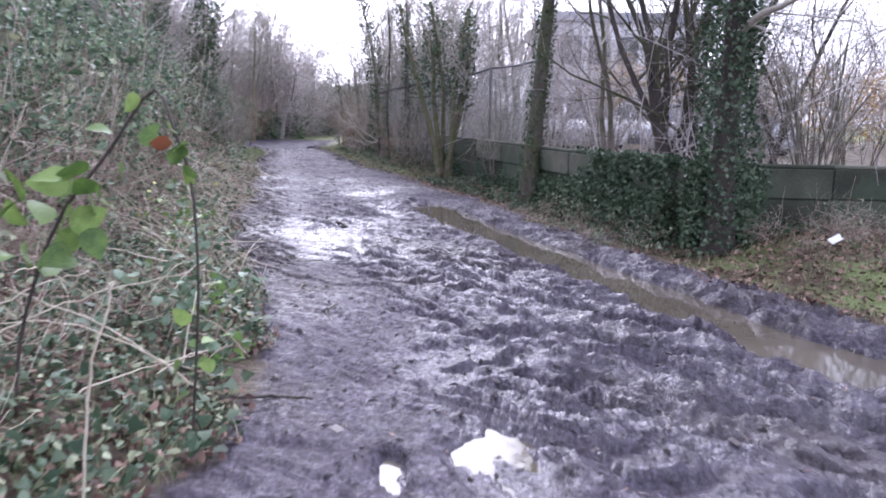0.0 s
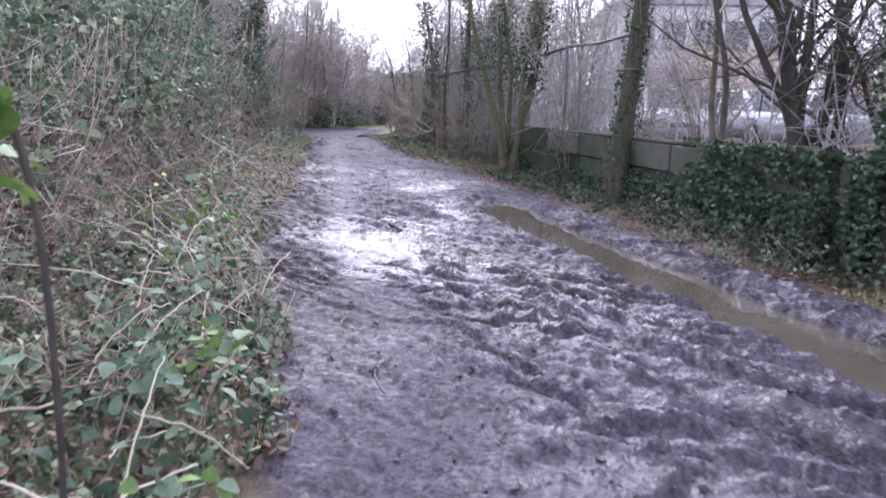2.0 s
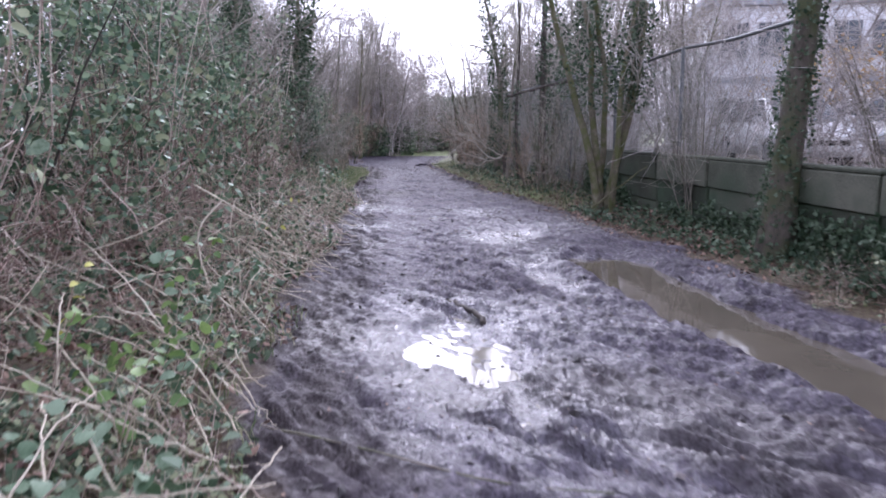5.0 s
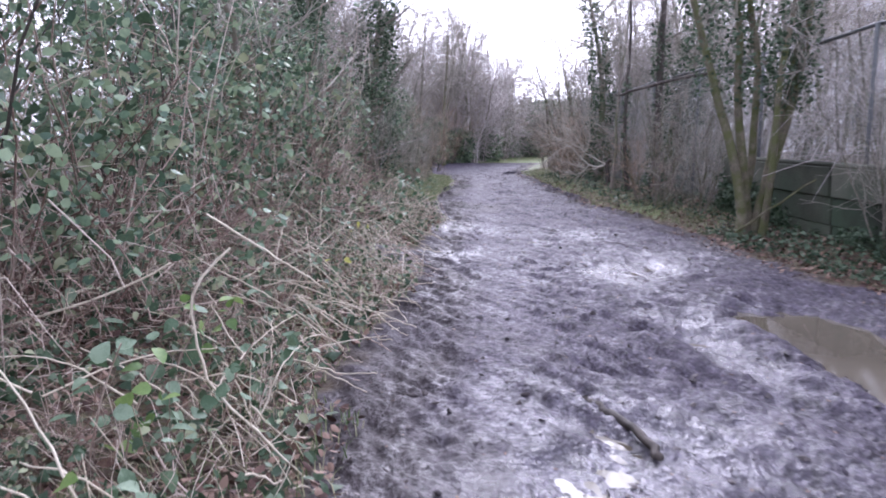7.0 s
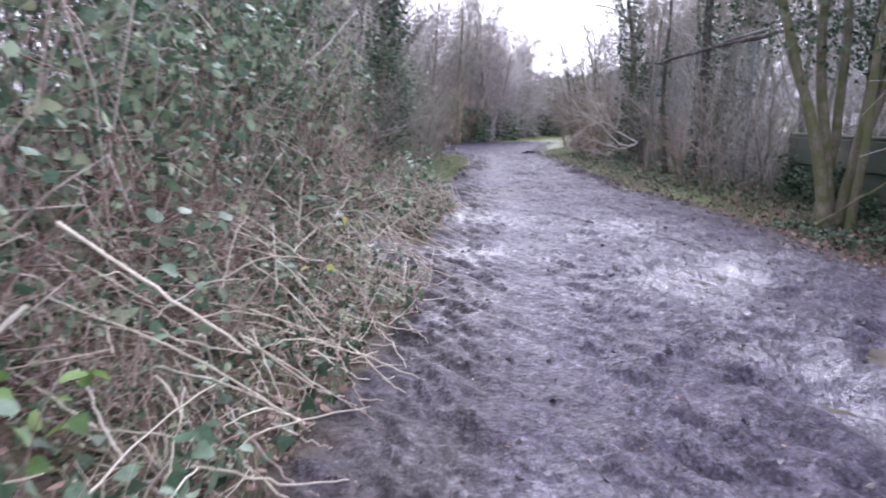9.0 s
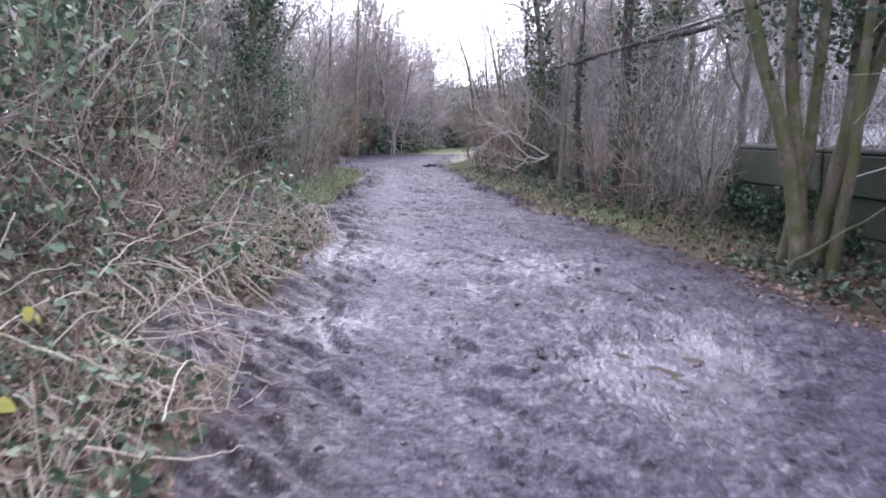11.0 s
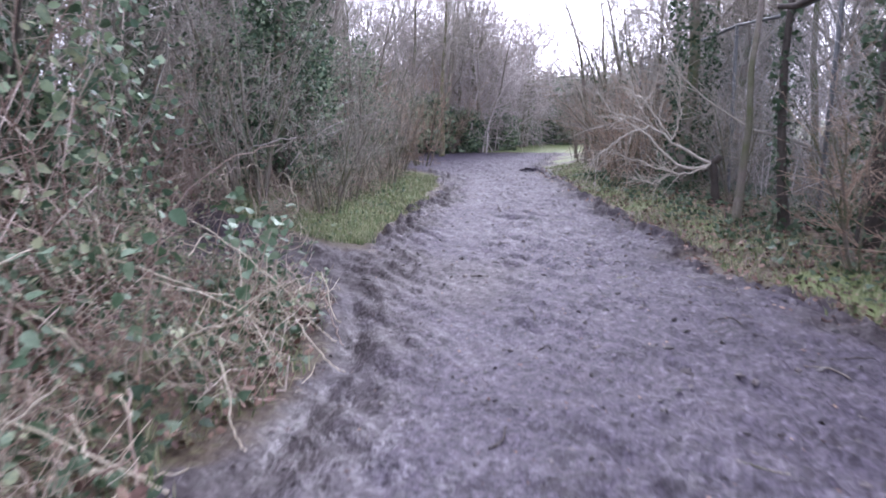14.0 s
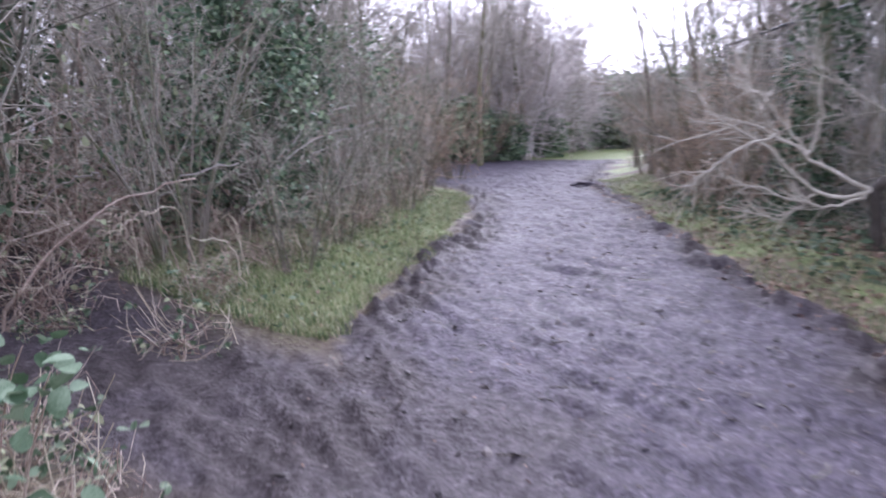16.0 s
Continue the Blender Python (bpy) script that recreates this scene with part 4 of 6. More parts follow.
for x in np.arange(-30, 40, 7.5):  # the far edge of the field and the car park
    spots.append((int(rng.integers(0, 4)), x + rng.normal(0, 1), (66 if x < -4 else 52) + rng.normal(0, 3), rng.uniform(0.8, 1.2)))
for y in np.arange(32.5, 46, 2.7):  # by the bend
    spots.append((int(rng.choice([0, 1, 3])), float(right(y)) + rng.uniform(1.3, 2.2), y, rng.uniform(0.5, 0.68)))
spots += [(2, -1.2, 31.0, 0.8), (2, -2.2, 33.6, 0.75), (2, -10.6, 24.4, 0.9), (2, -9.8, 28.8, 0.9), (2, -8.9, 21.2, 0.8)]
plant(protos, spots)


big = bare_tree("tree", 40, 9.0, 0.24, "tall bare tree with a dense fine crown", stems=2, spread=0.25, limbs=12, twigs=820, low=0.12, reach=0.4, twig_r=0.0085)
plant([big], [(0, -11.3, 49.0, 1.0), (0, -12.6, 50.5, 1.1), (0, -13.4, 47.6, 1.0), (0, -15.2, 49.5, 1.15), (0, -12.6, 34.6, 0.8), (0, -14.2, 33.2, 0.9), (0, -16.2, 39.0, 1.0), (0, -16.8, 43.5, 1.1), (0, -18.5, 37.0, 1.1), (0, -11.0, 55.5, 0.8), (0, -13.8, 30.0, 0.85), (0, -15.2, 35.6, 0.95),
             (0, -3.7, 32.6, 0.66), (0, -2.6, 31.0, 0.75), (0, -4.5, 36.0, 0.66), (0, -1.2, 27.5, 0.75), (0, -3.0, 35.0, 0.85), (0, 0.4, 22.5, 0.6), (0, -0.6, 26.0, 0.7), (0, 1.4, 30.0, 0.8), (0, 0.6, 34.0, 0.9), (0, 2.6, 26.5, 0.8), (0, -0.8, 37.5, 0.9), (0, 3.2, 33.0, 0.95), (0, -12.2, 24.5, 0.9), (0, -13.5, 27.5, 1.0)])


def clear_of_path(P):
    """Which stems keep out of the walker's way, on the path and over it."""
    x, y = P[..., 0], P[..., 1]
    return ~np.any((x > left(np.minimum(y, 40)) - 0.4) & (x < np.minimum(right(np.minimum(y, 40)) + 0.3, wall_x(y) - 0.1)) & (y < 47) & (P[..., 2] < 4.5), 1)


def thicket(label, seed, count, per, place, tall, thin, mat=TWIG, reach=(0.35, 1.3)):
    """Many saplings with their twigs, too fine to tell apart."""
    r = np.random.default_rng(seed)
    x, y = place(r, count)
    h = tall(r, x, y) if callable(tall) else r.uniform(tall[0], tall[1], count)
    P = grow(r, np.stack([x, y, base_height(x, y) - 0.05], 1), np.stack([r.normal(0, 0.34, count), r.normal(0, 0.34, count), np.ones(count)], 1), h, 6, 0.22, 0.0)
    P = P[clear_of_path(P)]
    count = len(P)
    R = np.full((count, 1), thin * 2.4) * np.linspace(1, 0.4, 6)[None]
    buf = Buf()
    tubes(buf, P, R, 3)
    at, d, _ = along(r, P, R, count * per, 0.1, 1)
    T = grow(r, at, d * 0.1 + r.normal(0, 0.8, d.shape), r.uniform(*reach, len(at)), 2, 0.1, 0.1)
    T = T[clear_of_path(T)]
    at = T[:, 0]
    tubes(buf, T, np.full((len(at), 1), thin) * np.array([[1, 0.5]]), 3)
    tagged(part("thicket", buf, mat), label, "thicket", kind="stuff")


def bank_wood(r, n):
    y = r.uniform(-8, 40, n)
    return left(np.minimum(y, 34)) - r.uniform(3.4, 15, n), y


def bend_wood(r, n):
    y = r.uniform(47.5, 62, n)
    return np.interp(y, [47.5, 62], [-11.0, -10.4]) - 11 * r.uniform(0, 1, n) ** 1.3, y


def domed(r, x, y):
    """The crowns rise from the clearing's edge into the wood."""
    return np.interp(x, [-16, -13.5, -12, -10.5], [11, 10.5, 9, 5.5]) * r.uniform(0.7, 1.0, len(x))


thicket("dense bare undergrowth in the wood on the bank", 301, 330, 50, bank_wood, (4.0, 8.5), 0.008)
thicket("bare thorny growth behind the grass verge", 308, 80, 50, lambda r, n: (lambda y: (left(y) - r.uniform(3.2, 7.0, n), y))(r.uniform(23.8, 35, n)), (3.0, 7.0), 0.007)
thicket("dense bare trees beyond the bend", 302, 240, 70, bend_wood, domed, 0.012, TWIG_PALE, (0.6, 2.2))
thicket("dense bare crowns on the inside of the bend", 310, 110, 75, lambda r, n: (lambda y: (left(y) - r.uniform(2.6, 9.0, n), y))(r.uniform(28.5, 37, n)), (5.5, 10.0), 0.008, TWIG_PALE, (0.5, 1.9))
thicket("tall bare wood behind the fence", 309, 130, 55, lambda r, n: (lambda y: (np.maximum(wall_x(y), right(y)) + r.uniform(1.2, 7.0, n), y))(r.uniform(27.5, 46, n)), (4.5, 8.5), 0.009, TWIG_PALE, (0.5, 1.7))
thicket("bare trees along the far side of the car park", 303, 100, 50, lambda r, n: (r.uniform(-3, 34, n), r.uniform(42, 58, n)), (4.0, 9.0), 0.016)
thicket("bare hedge at the far edge of the field", 304, 70, 50, lambda r, n: (r.uniform(-26, 0, n), r.uniform(68, 76, n)), (2.5, 4.6), 0.02)


def fence_side(r, n):
    y = r.uniform(20, 46, n)
    return np.maximum(wall_x(y) + 0.3, right(y) + 0.9) + 4.5 * r.uniform(0, 1, n) ** 1.3, y


thicket("thin bare saplings and suckers along the fence", 305, 120, 34, fence_side, (2.2, 5.8), 0.0046, TWIG_PALE)
thicket("russet suckers by the bend", 306, 26, 45, lambda r, n: (lambda y: (right(y) + r.uniform(0.7, 2.2, n), y))(r.uniform(30, 44, n)), (1.2, 2.8), 0.0048, TWIG_RED)


def wall_side(r, n):
    y = r.uniform(9.7, 20.5, n)
    return wall_x(y) + 0.4 + 3.6 * r.uniform(0, 1, n), y


thicket("thin bare suckers behind the wall", 307, 130, 34, wall_side, (2.0, 6.2), 0.005, TWIG_PALE)


LAUREL = material("laurel_leaves", [(0.07, 0.12, 0.075), (0.15, 0.22, 0.135), (0.27, 0.35, 0.21)], 0.5, 4, 40, 0.2, 0.004, 0.3, island=0.7, trans=0.2)


def evergreen(seed, tall, wide, label, n=120, small=0.16, large=0.32, girth=0.04, leaf=IVY_LEAF):
    """A dense leafy bush: stems, and leaves in clumps with gaps between."""
    r = np.random.default_rng(seed)
    t = empty("evergreen_bush", label, "bush")
    P = grow(r, r.normal(0, 0.2, (7, 3)) * np.array([1, 1, 0]), np.stack([r.normal(0, 0.22, 7), r.normal(0, 0.22, 7), np.ones(7)], 1), np.full(7, tall * 0.85), 7, 0.1, 0)
    buf = Buf()
    tubes(buf, P, np.full((7, 1), girth) * np.linspace(1, 0.3, 7)[None], 5)
    tagged(part("trunk", buf, BARK_DARK, t), kind="stuff")
    a, h = r.uniform(0, 2 * math.pi, n), r.uniform(0.05, 1, n)
    rad = wide / 2 * np.sqrt(np.clip(1 - (h * 1.05 - 0.35) ** 2 / 0.6, 0.02, 1)) * r.uniform(0.5, 1.05, n)
    c = np.stack([np.cos(a) * rad, np.sin(a) * rad, h * tall], 1)
    at = np.repeat(c, 26, 0) + r.normal(0, 0.2 * wide / 3, (n * 26, 3))
    buf = Buf()
    leaves(buf, r, at, r.uniform(small, large, len(at)), 0.4, 0.8)
    part("foliage", buf, leaf, t)
    return t


holly = evergreen(82, 3.2, 2.4, "dark glossy evergreen bush among the brambles", 130, 0.05, 0.1, 0.016, LAUREL)
plant([holly], [(0, -5.9, 10.6, 1.0), (0, -4.9, 7.6, 0.75), (0, -6.6, 13.2, 1.1), (0, -6.6, 8.9, 1.15), (0, -7.4, 16.4, 1.0), (0, -4.6, 4.6, 0.6), (0, -8.6, 20.6, 1.1), (0, -9.2, 26.2, 0.9), (0, -10.2, 30.8, 0.9)])
hollies = evergreen(83, 6.0, 3.2, "tall dark evergreen among the trees on the bank", 230, 0.06, 0.11, 0.05)
plant([hollies], [(0, -6.4, 6.2, 0.9), (0, -8.2, 11.2, 1.0), (0, -9.4, 17.2, 1.0), (0, -11.0, 21.6, 1.05), (0, -14.2, 22.5, 1.2), (0, -13.6, 30.5, 1.1)])
greens = [evergreen(80, 4.2, 3.6, "dark green evergreen bush across the field", leaf=LAUREL), evergreen(81, 3.2, 3.2, "rounded evergreen bush of holly or laurel", leaf=LAUREL)]
plant(greens, [(0, -10.2, 63, 1.0), (1, -13.4, 64, 1.1), (0, -7.2, 64, 1.0), (1, -4.5, 60, 1.2), (0, -12.0, 57.5, 0.75), (1, -15.5, 52, 0.9), (0, -16.5, 60, 1.2), (1, -9.0, 67, 1.2), (1, -13.6, 46.5, 0.7), (0, -2.0, 62, 1.2), (1, -12.3, 48.2, 0.55), (0, -14.0, 48.0, 0.6), (1, -11.4, 51.5, 0.6), (0, -15.8, 47.5, 0.8), (0, -11.2, 60.5, 0.85), (1, -8.4, 61.5, 1.1), (0, -17.8, 49.5, 1.0)])

# shrubs in front of the trees
shrubs = [shrub(60, 3.2, "bare grey-brown shrub by the path", 10, 440), shrub(61, 2.6, "russet leafless shrub with fine twigs", 12, 500, TWIG_RED), shrub(62, 3.6, "tall thin-stemmed bare shrub by the fence", 14, 460, TWIG, 0.2)]
plant(shrubs, [(1, -10.3, 31.8, 1.0), (1, -11.2, 34.0, 1.1), (1, -12.0, 35.6, 1.15), (0, -3.3, 31, 0.9), (1, -4.3, 33.5, 0.95), (2, -3.6, 33, 1.0), (0, -4.9, 35.5, 0.9), (0, -5.6, 38, 1.0), (2, -5.0, 38.5, 1.1), (0, -6.2, 41, 1.0), (2, -1.2, 22.2, 0.9), (0, -2.2, 27.6, 0.8), (0, -0.6, 21, 0.8), (1, -4.0, 31.8, 0.8), (1, -2.6, 30.4, 0.9), (2, -0.4, 24.6, 0.9), (0, -5.4, 43, 1.1), (1, -6.0, 45, 1.1), (1, -1.6, 23.2, 0.7),
               (1, -10.8, 38.0, 1.25), (1, -11.8, 36.2, 1.2), (1, -9.9, 33.5, 0.9), (0, -9.6, 31.5, 1.0), (2, -9.0, 29.0, 0.9), (0, -8.3, 27.0, 0.7), (2, -10.2, 28.5, 1.1), (0, -13.2, 40, 1.3), (2, -14, 43, 1.3), (1, -12.6, 47, 1.2), (1, -12.4, 50, 1.1), (0, -8.8, 30.2, 0.8), (0, -7.9, 25.4, 0.75), (2, -8.6, 24.6, 0.9),
               (2, 1.2, 16.5, 0.7), (0, 2.4, 16.2, 0.7), (2, 3.4, 14.8, 0.8), (0, 5.2, 12.5, 0.8), (2, 5.2, 9.9, 0.8), (0, 6.2, 10.5, 0.9), (0, 1.6, 18.2, 0.7), (2, 5.6, 10.4, 0.8), (0, 4.5, 10.1, 0.7), (2, 6.8, 10.0, 0.8)])

# brambles along the left bank, higher away from the path
briars = [bramble(70, 1.4, 0.95, 85, 260, "tangled bramble with green leaves and brown canes", 50, 0.082), bramble(71, 1.5, 1.0, 110, 120, "brown bramble canes with few leaves", 90, 0.075), bramble(72, 1.4, 0.9, 60, 380, "leafy green bramble with arching canes", 35, 0.085),
          bramble(73, 0.8, 0.32, 45, 210, "low bramble creeping at the path's edge", 50, 0.065), bramble(74, 1.8, 2.0, 120, 480, "tall bramble thicket of leaves and canes", 80, 0.085)]
beds = []
for y in np.arange(0.2, 36, 0.68):
    if 21.5 < y < 23.0:
        continue
    hi = float(np.interp(y, [0, 5, 9, 12, 16, 20, 24, 30, 36], [0.85, 0.9, 1.1, 1.2, 1.1, 1.15, 1.05, 1.0, 1.0]))
    for row in range(4):
        if row == 3 and (y // 0.68) % 2:
            continue
        k_far = y > 23.5
        off = [0.38, 1.05, 1.75, 2.6][row] + rng.normal(0, 0.1) + (0.95 if y > 23.5 else 0.9 if y > 22.9 else 0) + (0.6 if 14.8 < y < 16.9 else 0) + float(np.interp(y, [4.2, 5.2, 7], [0.95, 0.5, 0]))
        k = [3, int(rng.choice([0, 1, 2, 2])), int(rng.choice([0, 1, 1, 2])), 4][row]
        k = (int(rng.choice([0, 1, 1])) if row < 3 else 4) if k_far else k
        s = (0.85 + 0.3 * rng.random()) * (1 if row == 0 else hi * [1, 0.62, 1.15, 1.2][row])
        beds.append((k, float(left(y)) - off, y + rng.normal(0, 0.15), s))
# brambles below the wall and on the right verge
for y in np.arange(4.5, 36, 0.8):
    if CORNER_Y < y < 13.2:
        for off, s in ((0.4, 0.95), (0.85, 0.6)):
            beds.append((int(rng.choice([0, 2, 2, 3])), float(wall_x(y)) - off + rng.normal(0, 0.1), y + rng.normal(0, 0.15), s * rng.uniform(0.8, 1.15)))
    elif y > 21.4:
        beds.append((int(rng.choice([0, 1, 3])), float(wall_x(y)) - 0.35 + rng.normal(0, 0.2), y, 0.55 * rng.uniform(0.8, 1.2)))
for x in np.arange(4.0, 8.5, 0.75):  # in front of the wall's return
    for off, s in ((0.5, 0.95), (1.15, 0.7)):
        beds.append((int(rng.choice([0, 1, 1])), x + rng.normal(0, 0.15), CORNER_Y - off + rng.normal(0, 0.1), s * rng.uniform(0.8, 1.15)))
beds += [(3, -6.05, 21.1, 0.9), (3, -6.5, 21.45, 0.9), (2, -6.6, 21.1, 0.6), (3, -7.0, 21.7, 0.9), (0, -7.2, 21.3, 0.7)]
plant(briars, beds)


def wall_ivy():
    """Ivy hanging over the wall's near half, thinning towards its end."""
    r = np.random.default_rng(90)
    n = 20000
    y = CORNER_Y + 0.1 + 11.7 * r.uniform(0, 1, n) ** 1.25
    z = r.uniform(-0.15, 1.08, n)
    thick = smooth(0.38, 0.62, fbm(y * 0.9, z * 1.6, 91) + np.interp(y, [9.2, 10, 12.2, 13.5, 15, 18.5, 19.5], [0.4, 0.32, 0.2, 0.02, -0.1, -0.15, 0.12]) - 0.42 * smooth(0.5, 0.95, z) * (0.45 + 0.55 * smooth(10.2, 12.5, y)) + 0.22 * (1 - smooth(0.05, 0.45, z)))
    keep = r.uniform(0, 1, n) < thick
    y, z = y[keep], z[keep]
    deep = 0.22 + 0.3 * (1 - smooth(0.2, 1.0, z)) * (1 - smooth(12, 14, y))
    x = wall_x(y) - 0.09 - deep * np.sqrt(r.uniform(0, 1, len(y))) * r.uniform(0.2, 1, len(y))
    n = 1500  # round the corner, thinning along the return
    x = np.concatenate([x, CORNER_X - 0.2 + 1.1 * r.uniform(0, 1, n) ** 1.6])
    y = np.concatenate([y, CORNER_Y - 0.08 - 0.3 * r.uniform(0, 1, n) ** 1.5])
    z = np.concatenate([z, r.uniform(0.0, 1.06, n)])
    buf = Buf()
    leaves(buf, r, np.stack([x, y, z], 1), r.uniform(0.035, 0.075, len(y)), 0.25, 1.0, True)
    tagged(part("wall_ivy", buf, IVY_LEAF), "dark ivy hanging over the concrete wall", "ivy", kind="stuff")


wall_ivy()


# ---- ground cover ----
def scatter(n, y0, y1, o0, o1, side, seed, power=1.0):
    r = np.random.default_rng(seed)
    y = y0 + (y1 - y0) * r.uniform(0, 1, n) ** power
    o = r.uniform(o0, o1, n)
    o = o + (fbm(y * 1.6, y * 0.0 + side, 33) - 0.5) * 0.6 + (fbm(y * 7, o * 3, 35) - 0.5) * 0.2
    x = left(y) - o if side < 0 else right(y) + o
    keep = ~((side < 0) & (y > 21.4) & (y < 23.8)) & ~((side > 0) & (behind_wall(x, y) > -0.15) & (y < 21.1))
    keep &= blob(x, y, -4.75, 16.0, 0.66, 0.95, 0.2) < 0.3
    x, y = x[keep], y[keep]
    return np.stack([x, y, height(x, y)], 1)


def cover(name, at, size, mat, label, category, up=0.8, lift=0.05, lobed=True, seed=0):
    r = np.random.default_rng(seed)
    at = at + np.stack([np.zeros(len(at)), np.zeros(len(at)), r.uniform(0.005, lift, len(at))], 1)
    buf = Buf()
    leaves(buf, r, at, size * r.uniform(0.6, 1.3, len(at)), up, 1.0 if lobed else 0.65, lobed)
    return tagged(part(name, buf, mat), label, category, kind="stuff")


cover("ground_ivy", scatter(7500, 8.6, 19.2, 0.25, 2.6, 1, 101), 0.065, IVY_LEAF, "dark ivy creeping over the verge below the wall", "ivy", 0.7, 0.12)
cover("ground_ivy", scatter(5000, 19, 34, 0.5, 2.8, 1, 102), 0.065, IVY_LEAF, "ivy and low weeds on the verge", "ivy", 0.7, 0.1)
cover("ground_ivy", scatter(4200, 1.0, 21, 0.0, 2.2, -1, 103, 1.3), 0.075, IVY_LEAF, "ivy and bramble leaves carpeting the bank's foot", "ivy", 0.7, 0.16)
cover("ground_ivy", scatter(3800, 1.0, 8.0, 0.05, 1.7, -1, 115), 0.062, BRAMBLE_LEAF, "low green leaves carpeting the path's edge", "leaves", 0.75, 0.14, False, 9)
cover("leaf_litter", scatter(12500, 1.0, 23, 0.0, 2.2, -1, 104, 1.1), 0.062, LITTER, "brown fallen leaves under the brambles", "leaves", 0.75, 0.09, False)
cover("leaf_litter", scatter(4000, 14, 31, 0.05, 1.7, 1, 106, 1.2), 0.06, LITTER, "drift of russet fallen leaves on the grass", "leaves", 0.85, 0.05, False, 6)
cover("leaf_litter", scatter(8000, 4, 36, -0.25, 2.2, 1, 105), 0.055, LITTER, "brown fallen leaves on the verge", "leaves", 0.9, 0.02, False)


def turf(name, at, tall, label, seed):
    r = np.random.default_rng(seed)
    buf = Buf()
    blades(buf, r, at, tall * r.uniform(0.5, 1.3, len(at)), 0.9, 0.004)
    return tagged(part(name, buf, GRASS), label, "grass", kind="stuff")


cover("ground_ivy", scatter(1300, 23.6, 34, 0.3, 2.6, -1, 106), 0.06, BRAMBLE_LEAF, "low weeds and bramble leaves on the grass verge", "weeds", 0.7, 0.07, False)
cover("leaf_litter", scatter(1500, 23.6, 35, 0.3, 2.6, -1, 107), 0.055, LITTER, "brown dead leaves on the grass verge", "leaves", 0.9, 0.03, False)
turf("grass", scatter(24000, 23.6, 34, 0.02, 1.9, -1, 110, 1.5), 0.08, "tufted green grass on the path's edge", 1)
turf("grass", scatter(9000, 19, 38, 0.05, 1.1, 1, 111), 0.08, "thin grass beside the path", 2)
cover("leaf_litter", scatter(4500, 3.2, 9.0, 0.1, 3.4, 1, 114), 0.06, LITTER, "brown dead leaves matted in the grass before the wall", "leaves", 0.8, 0.06, False, 8)
turf("grass", scatter(3500, 3.2, 9.0, 0.1, 3.0, 1, 113), 0.075, "pale matted grass on the verge before the wall", 4)
turf("grass", scatter(4500, 1.0, 21, 0.0, 0.9, -1, 112), 0.12, "thin grass among the bramble edge", 3)


# ---- crumbs of mud and leaf on the path ----
def crumbs(name, label, seed, n, small, large, mat, flat):
    r = np.random.default_rng(seed)
    y = 2.0 + 34 * r.uniform(0, 1, n) ** 1.25
    w = right(y) - left(y)
    x = left(y) + w * r.uniform(0.02, 0.98, n)
    s = r.uniform(small, large, n) ** 1.0
    c = np.stack([x, y, height(x, y) + s * flat * 0.3], 1)
    e = r.normal(0, 1, (n, 3, 3)) * 0.35 + np.eye(3)[None]
    e = e * (s[:, None, None] * np.array([1, 1, flat])[None, None, :])
    V = np.stack([c + e[:, 0], c + e[:, 1], c - e[:, 0], c - e[:, 1], c + e[:, 2], c - e[:, 2]], 1)
    tri = np.array([[0, 1, 4], [1, 2, 4], [2, 3, 4], [3, 0, 4], [1, 0, 5], [2, 1, 5], [3, 2, 5], [0, 3, 5]])
    buf = Buf()
    buf.add(V.reshape(-1, 3), (np.arange(n)[:, None, None] * 6 + tri[None]).reshape(-1, 3))
    tagged(part(name, buf, mat, smooth=False), label, "mud", kind="stuff")


CRUMB = material("dark_mud_crumbs", [(0.03, 0.025, 0.025), (0.07, 0.06, 0.058), (0.12, 0.10, 0.095)], 0.55, 20, 90, 0.3, 0.005, 0.4, island=0.6)
crumbs("mud_crumbs", "small dark clods of mud trodden off the path", 801, 6000, 0.004, 0.014, CRUMB, 0.5)
crumbs("mud_crumbs", "broken dark lumps of mud along the path", 803, 1500, 0.012, 0.03, CRUMB, 0.6)
crumbs("leaf_crumbs", "broken bits of dead leaf and straw on the mud", 802, 2600, 0.004, 0.013, LITTER, 0.3)


# ---- car park beyond the wall ----
def plain(name, colour, rough=0.4, metal=0.0, spec=0.5):
    m = material(name, [tuple(c * 0.85 for c in colour), colour, tuple(min(1, c * 1.08) for c in colour)], rough, 3, 40, 0.02, 0.002, spec, metal=metal, rough_var=0.08)
    return m


GLASS = plain("dark_window_glass", (0.05, 0.065, 0.08), 0.08)
TYRE = plain("black_rubber", (0.02, 0.02, 0.02), 0.85)
ALLOY = plain("grey_alloy", (0.4, 0.4, 0.42), 0.35, 0.8)
LAMP = plain("headlamp_lens", (0.7, 0.72, 0.75), 0.1)
PLATE = plain("white_plate", (0.7, 0.7, 0.68), 0.4)
RENDERED = plain("pale_rendered_wall", (0.82, 0.83, 0.85), 0.85)
FASCIA = plain("grey_fascia", (0.36, 0.38, 0.42), 0.7)
FRAME = plain("white_window_frame", (0.7, 0.7, 0.7), 0.5)


def slab(corners, thick=0.012):
    """A pane with thickness from four corners."""
    bm = bmesh.new()
    c = [Vector(p) for p in corners]
    n = (c[1] - c[0]).cross(c[3] - c[0]).normalized() * thick
    a = [bm.verts.new(p) for p in c]
    b = [bm.verts.new(p + n) for p in c]
    bm.faces.new(a[::-1])
    bm.faces.new(b)
    for i in range(4):
        j = (i + 1) % 4
        bm.faces.new([a[i], a[j], b[j], b[i]])
    return bm


